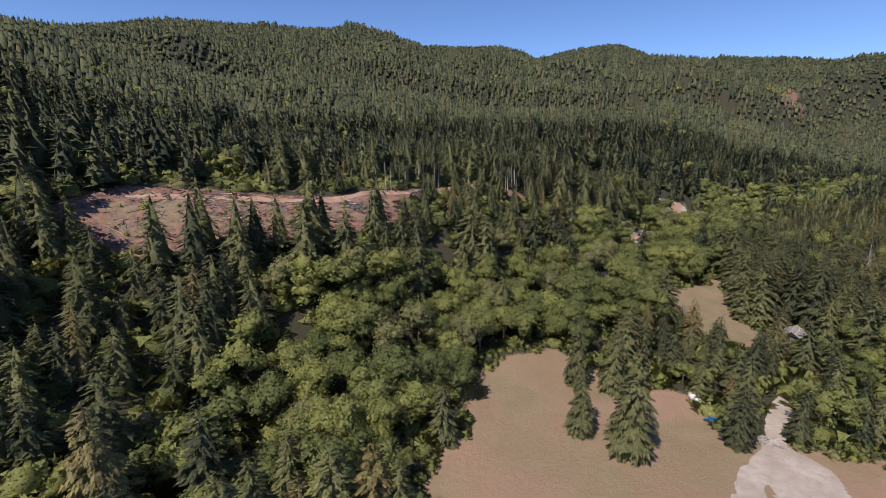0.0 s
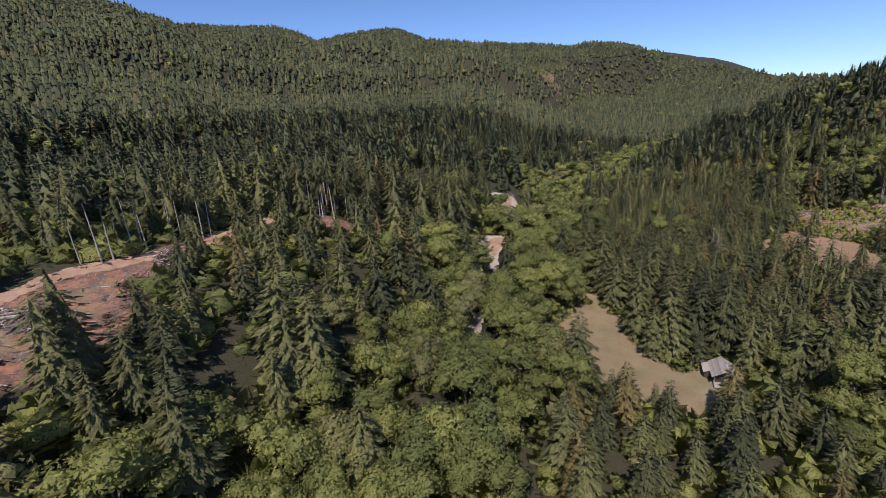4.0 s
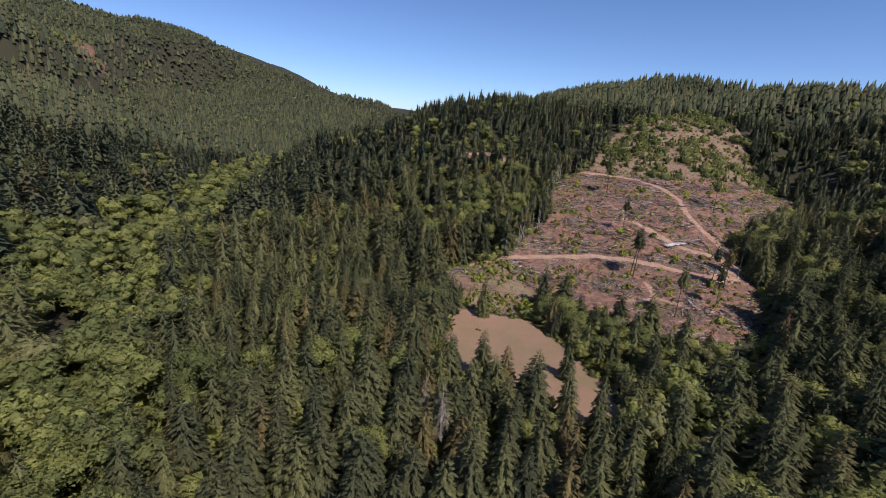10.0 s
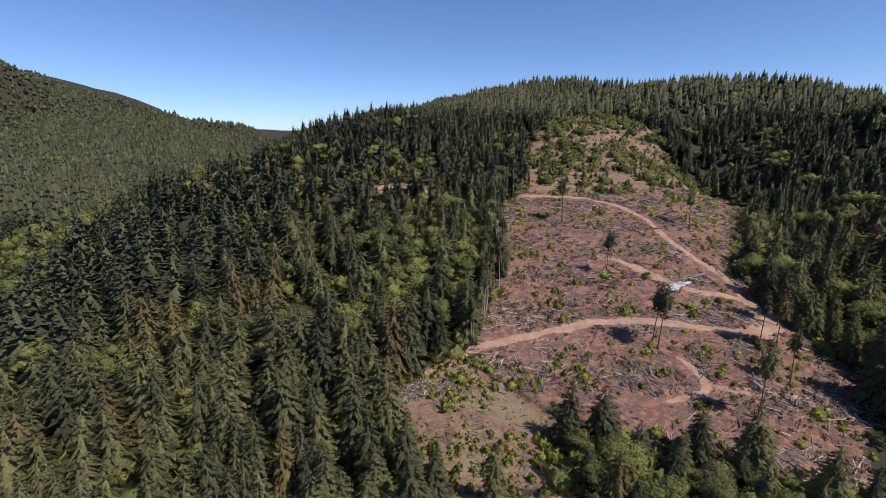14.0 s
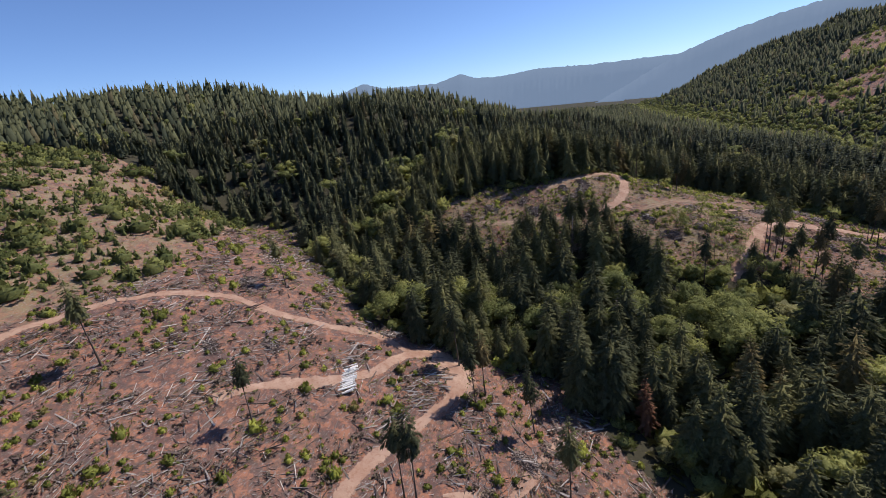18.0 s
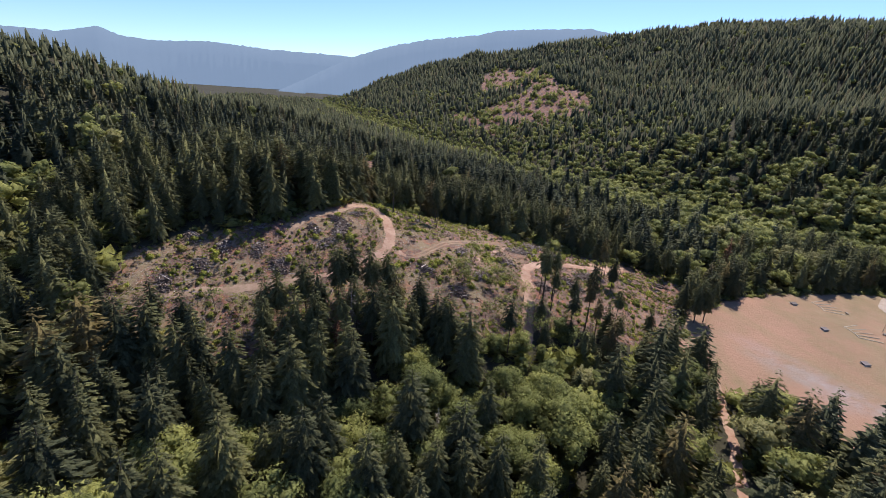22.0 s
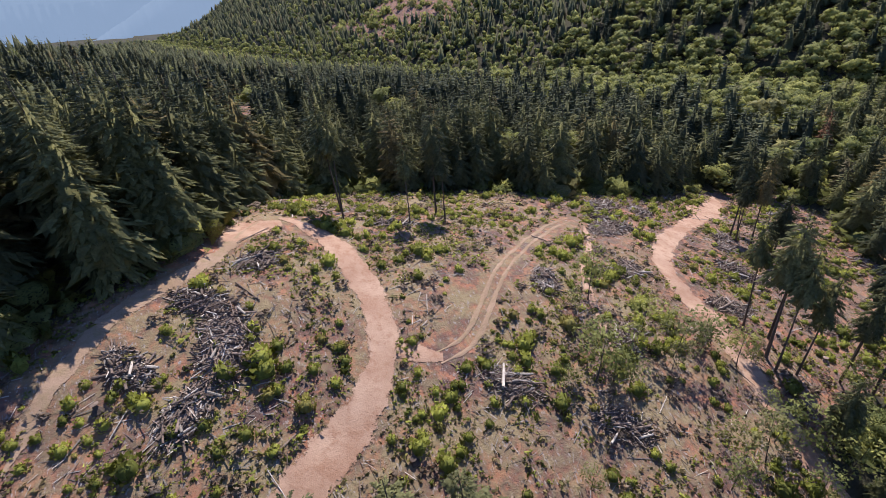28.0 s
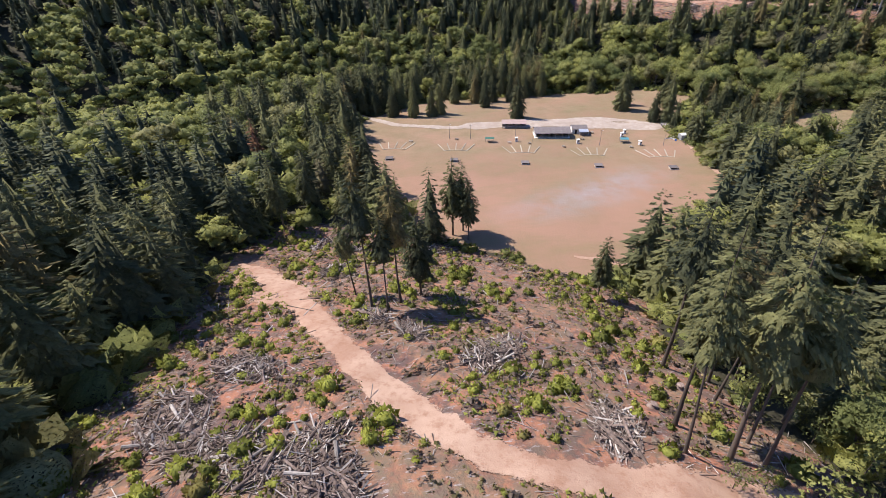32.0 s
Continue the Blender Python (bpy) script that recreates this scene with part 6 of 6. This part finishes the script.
def cabin():
    """Shake-roofed cabin: local x along the ridge, towards the deck in front."""
    t = thing("cabin", "old cabin with a weathered shake roof and front deck", "cabin", 131, 155, 222)
    part("wall", solid("wall", DARK, (-0.6, 0, 0.4, 7.2, 5.2, 2.5)), t)
    for s in (-1, 1):
        rows = 7
        slope = part("roof_slope", roof_slope("roof_slope", SHAKES, 9.4, s * 3.4, 2.7, 0, 4.9, 0.1), t)
        for k in range(rows):
            f = k / rows
            part("shake_course", roof_slope("shake_course", SHAKES, 9.5, s * 3.45 * (1 - f), 2.8 + 2.2 * f, s * 3.45 * (1 - f - 1.15 / rows), 2.84 + 2.2 * (f + 1.15 / rows), 0.05), slope)
        part("gable", prism("gable", GREY_BOARD, [(-2.6, 2.9), (2.6, 2.9), (0, 4.75)], 0.12), t, at=pose(-0.6 + s * 3.6, 0, 0))
    part("lean_to", solid("lean_to", DARK, (-1.6, -3.7, 0.2, 4.6, 2.2, 2.0)), t, "low side room")
    part("lean_to_roof", roof_slope("lean_to_roof", SHAKES, 5.4, -5.2, 2.0, -2.4, 3.15, 0.1), t, "", pose(-1.6, 0, 0))
    part("deck", solid("deck", GREY_BOARD, (4.6, 0, 0.2, 3.2, 5.4, 0.2)), t)
    for y in (-2.5, 0, 2.5):
        part("post", solid("post", GREY_BOARD, (4.0, y, 0.4, 0.14, 0.14, 2.6)), t)
    for k in range(3):
        part("step", solid("step", GREY_BOARD, (6.4 + 0.3 * k, 0, 0, 0.3, 2.6, 0.3 - 0.1 * k)), t)
    part("rail", solid("rail", GREY_BOARD, (4.6, 2.65, 1.15, 3.2, 0.08, 0.1)), t)
    part("rail", solid("rail", GREY_BOARD, (4.6, -2.65, 1.15, 3.2, 0.08, 0.1)), t)
    part("door", solid("door", GREY_BOARD, (3.04, 0.6, 0.4, 0.06, 0.95, 2.0)), t)
    part("window", solid("window", GLASS, (3.04, -1.3, 1.2, 0.06, 1.1, 0.9)), t)
    part("chimney", solid("chimney", STEEL, (-1.5, 1.2, 3.6, 0.28, 0.28, 1.9)), t)
    c = thing("water_tank", "small white tank beside the forest edge", "tank", 147, 162, 30)
    v, f = stem(1.5, 0.8, 14, 0.0, 1, 2)
    v[14:, :2] *= 7.5
    part("tank_body", mesh_of("tank_body", v, f, WHITE, smooth=True), c)
    part("lid", mesh_of("lid", *stem(0.25, 0.78, 14, 0, 1, 2), WHITE), c, "", pose(0, 0, 1.48))


def trailer():
    t = thing("bench_seat", "small orange bench standing alone on the dry field", "bench", 283, 214, 75)
    part("seat", solid("seat", ORANGE, (0, 0, 0.45, 2.6, 0.6, 0.09)), t)
    part("backrest", solid("backrest", ORANGE, (0, 0.32, 0.55, 2.6, 0.08, 0.5)), t)
    for s in (-1, 1):
        part("leg", solid("leg", DARK, (s * 1.0, 0, 0, 0.1, 0.5, 0.46)), t)


storage_shed()
junk_row()
cabin()
trailer()
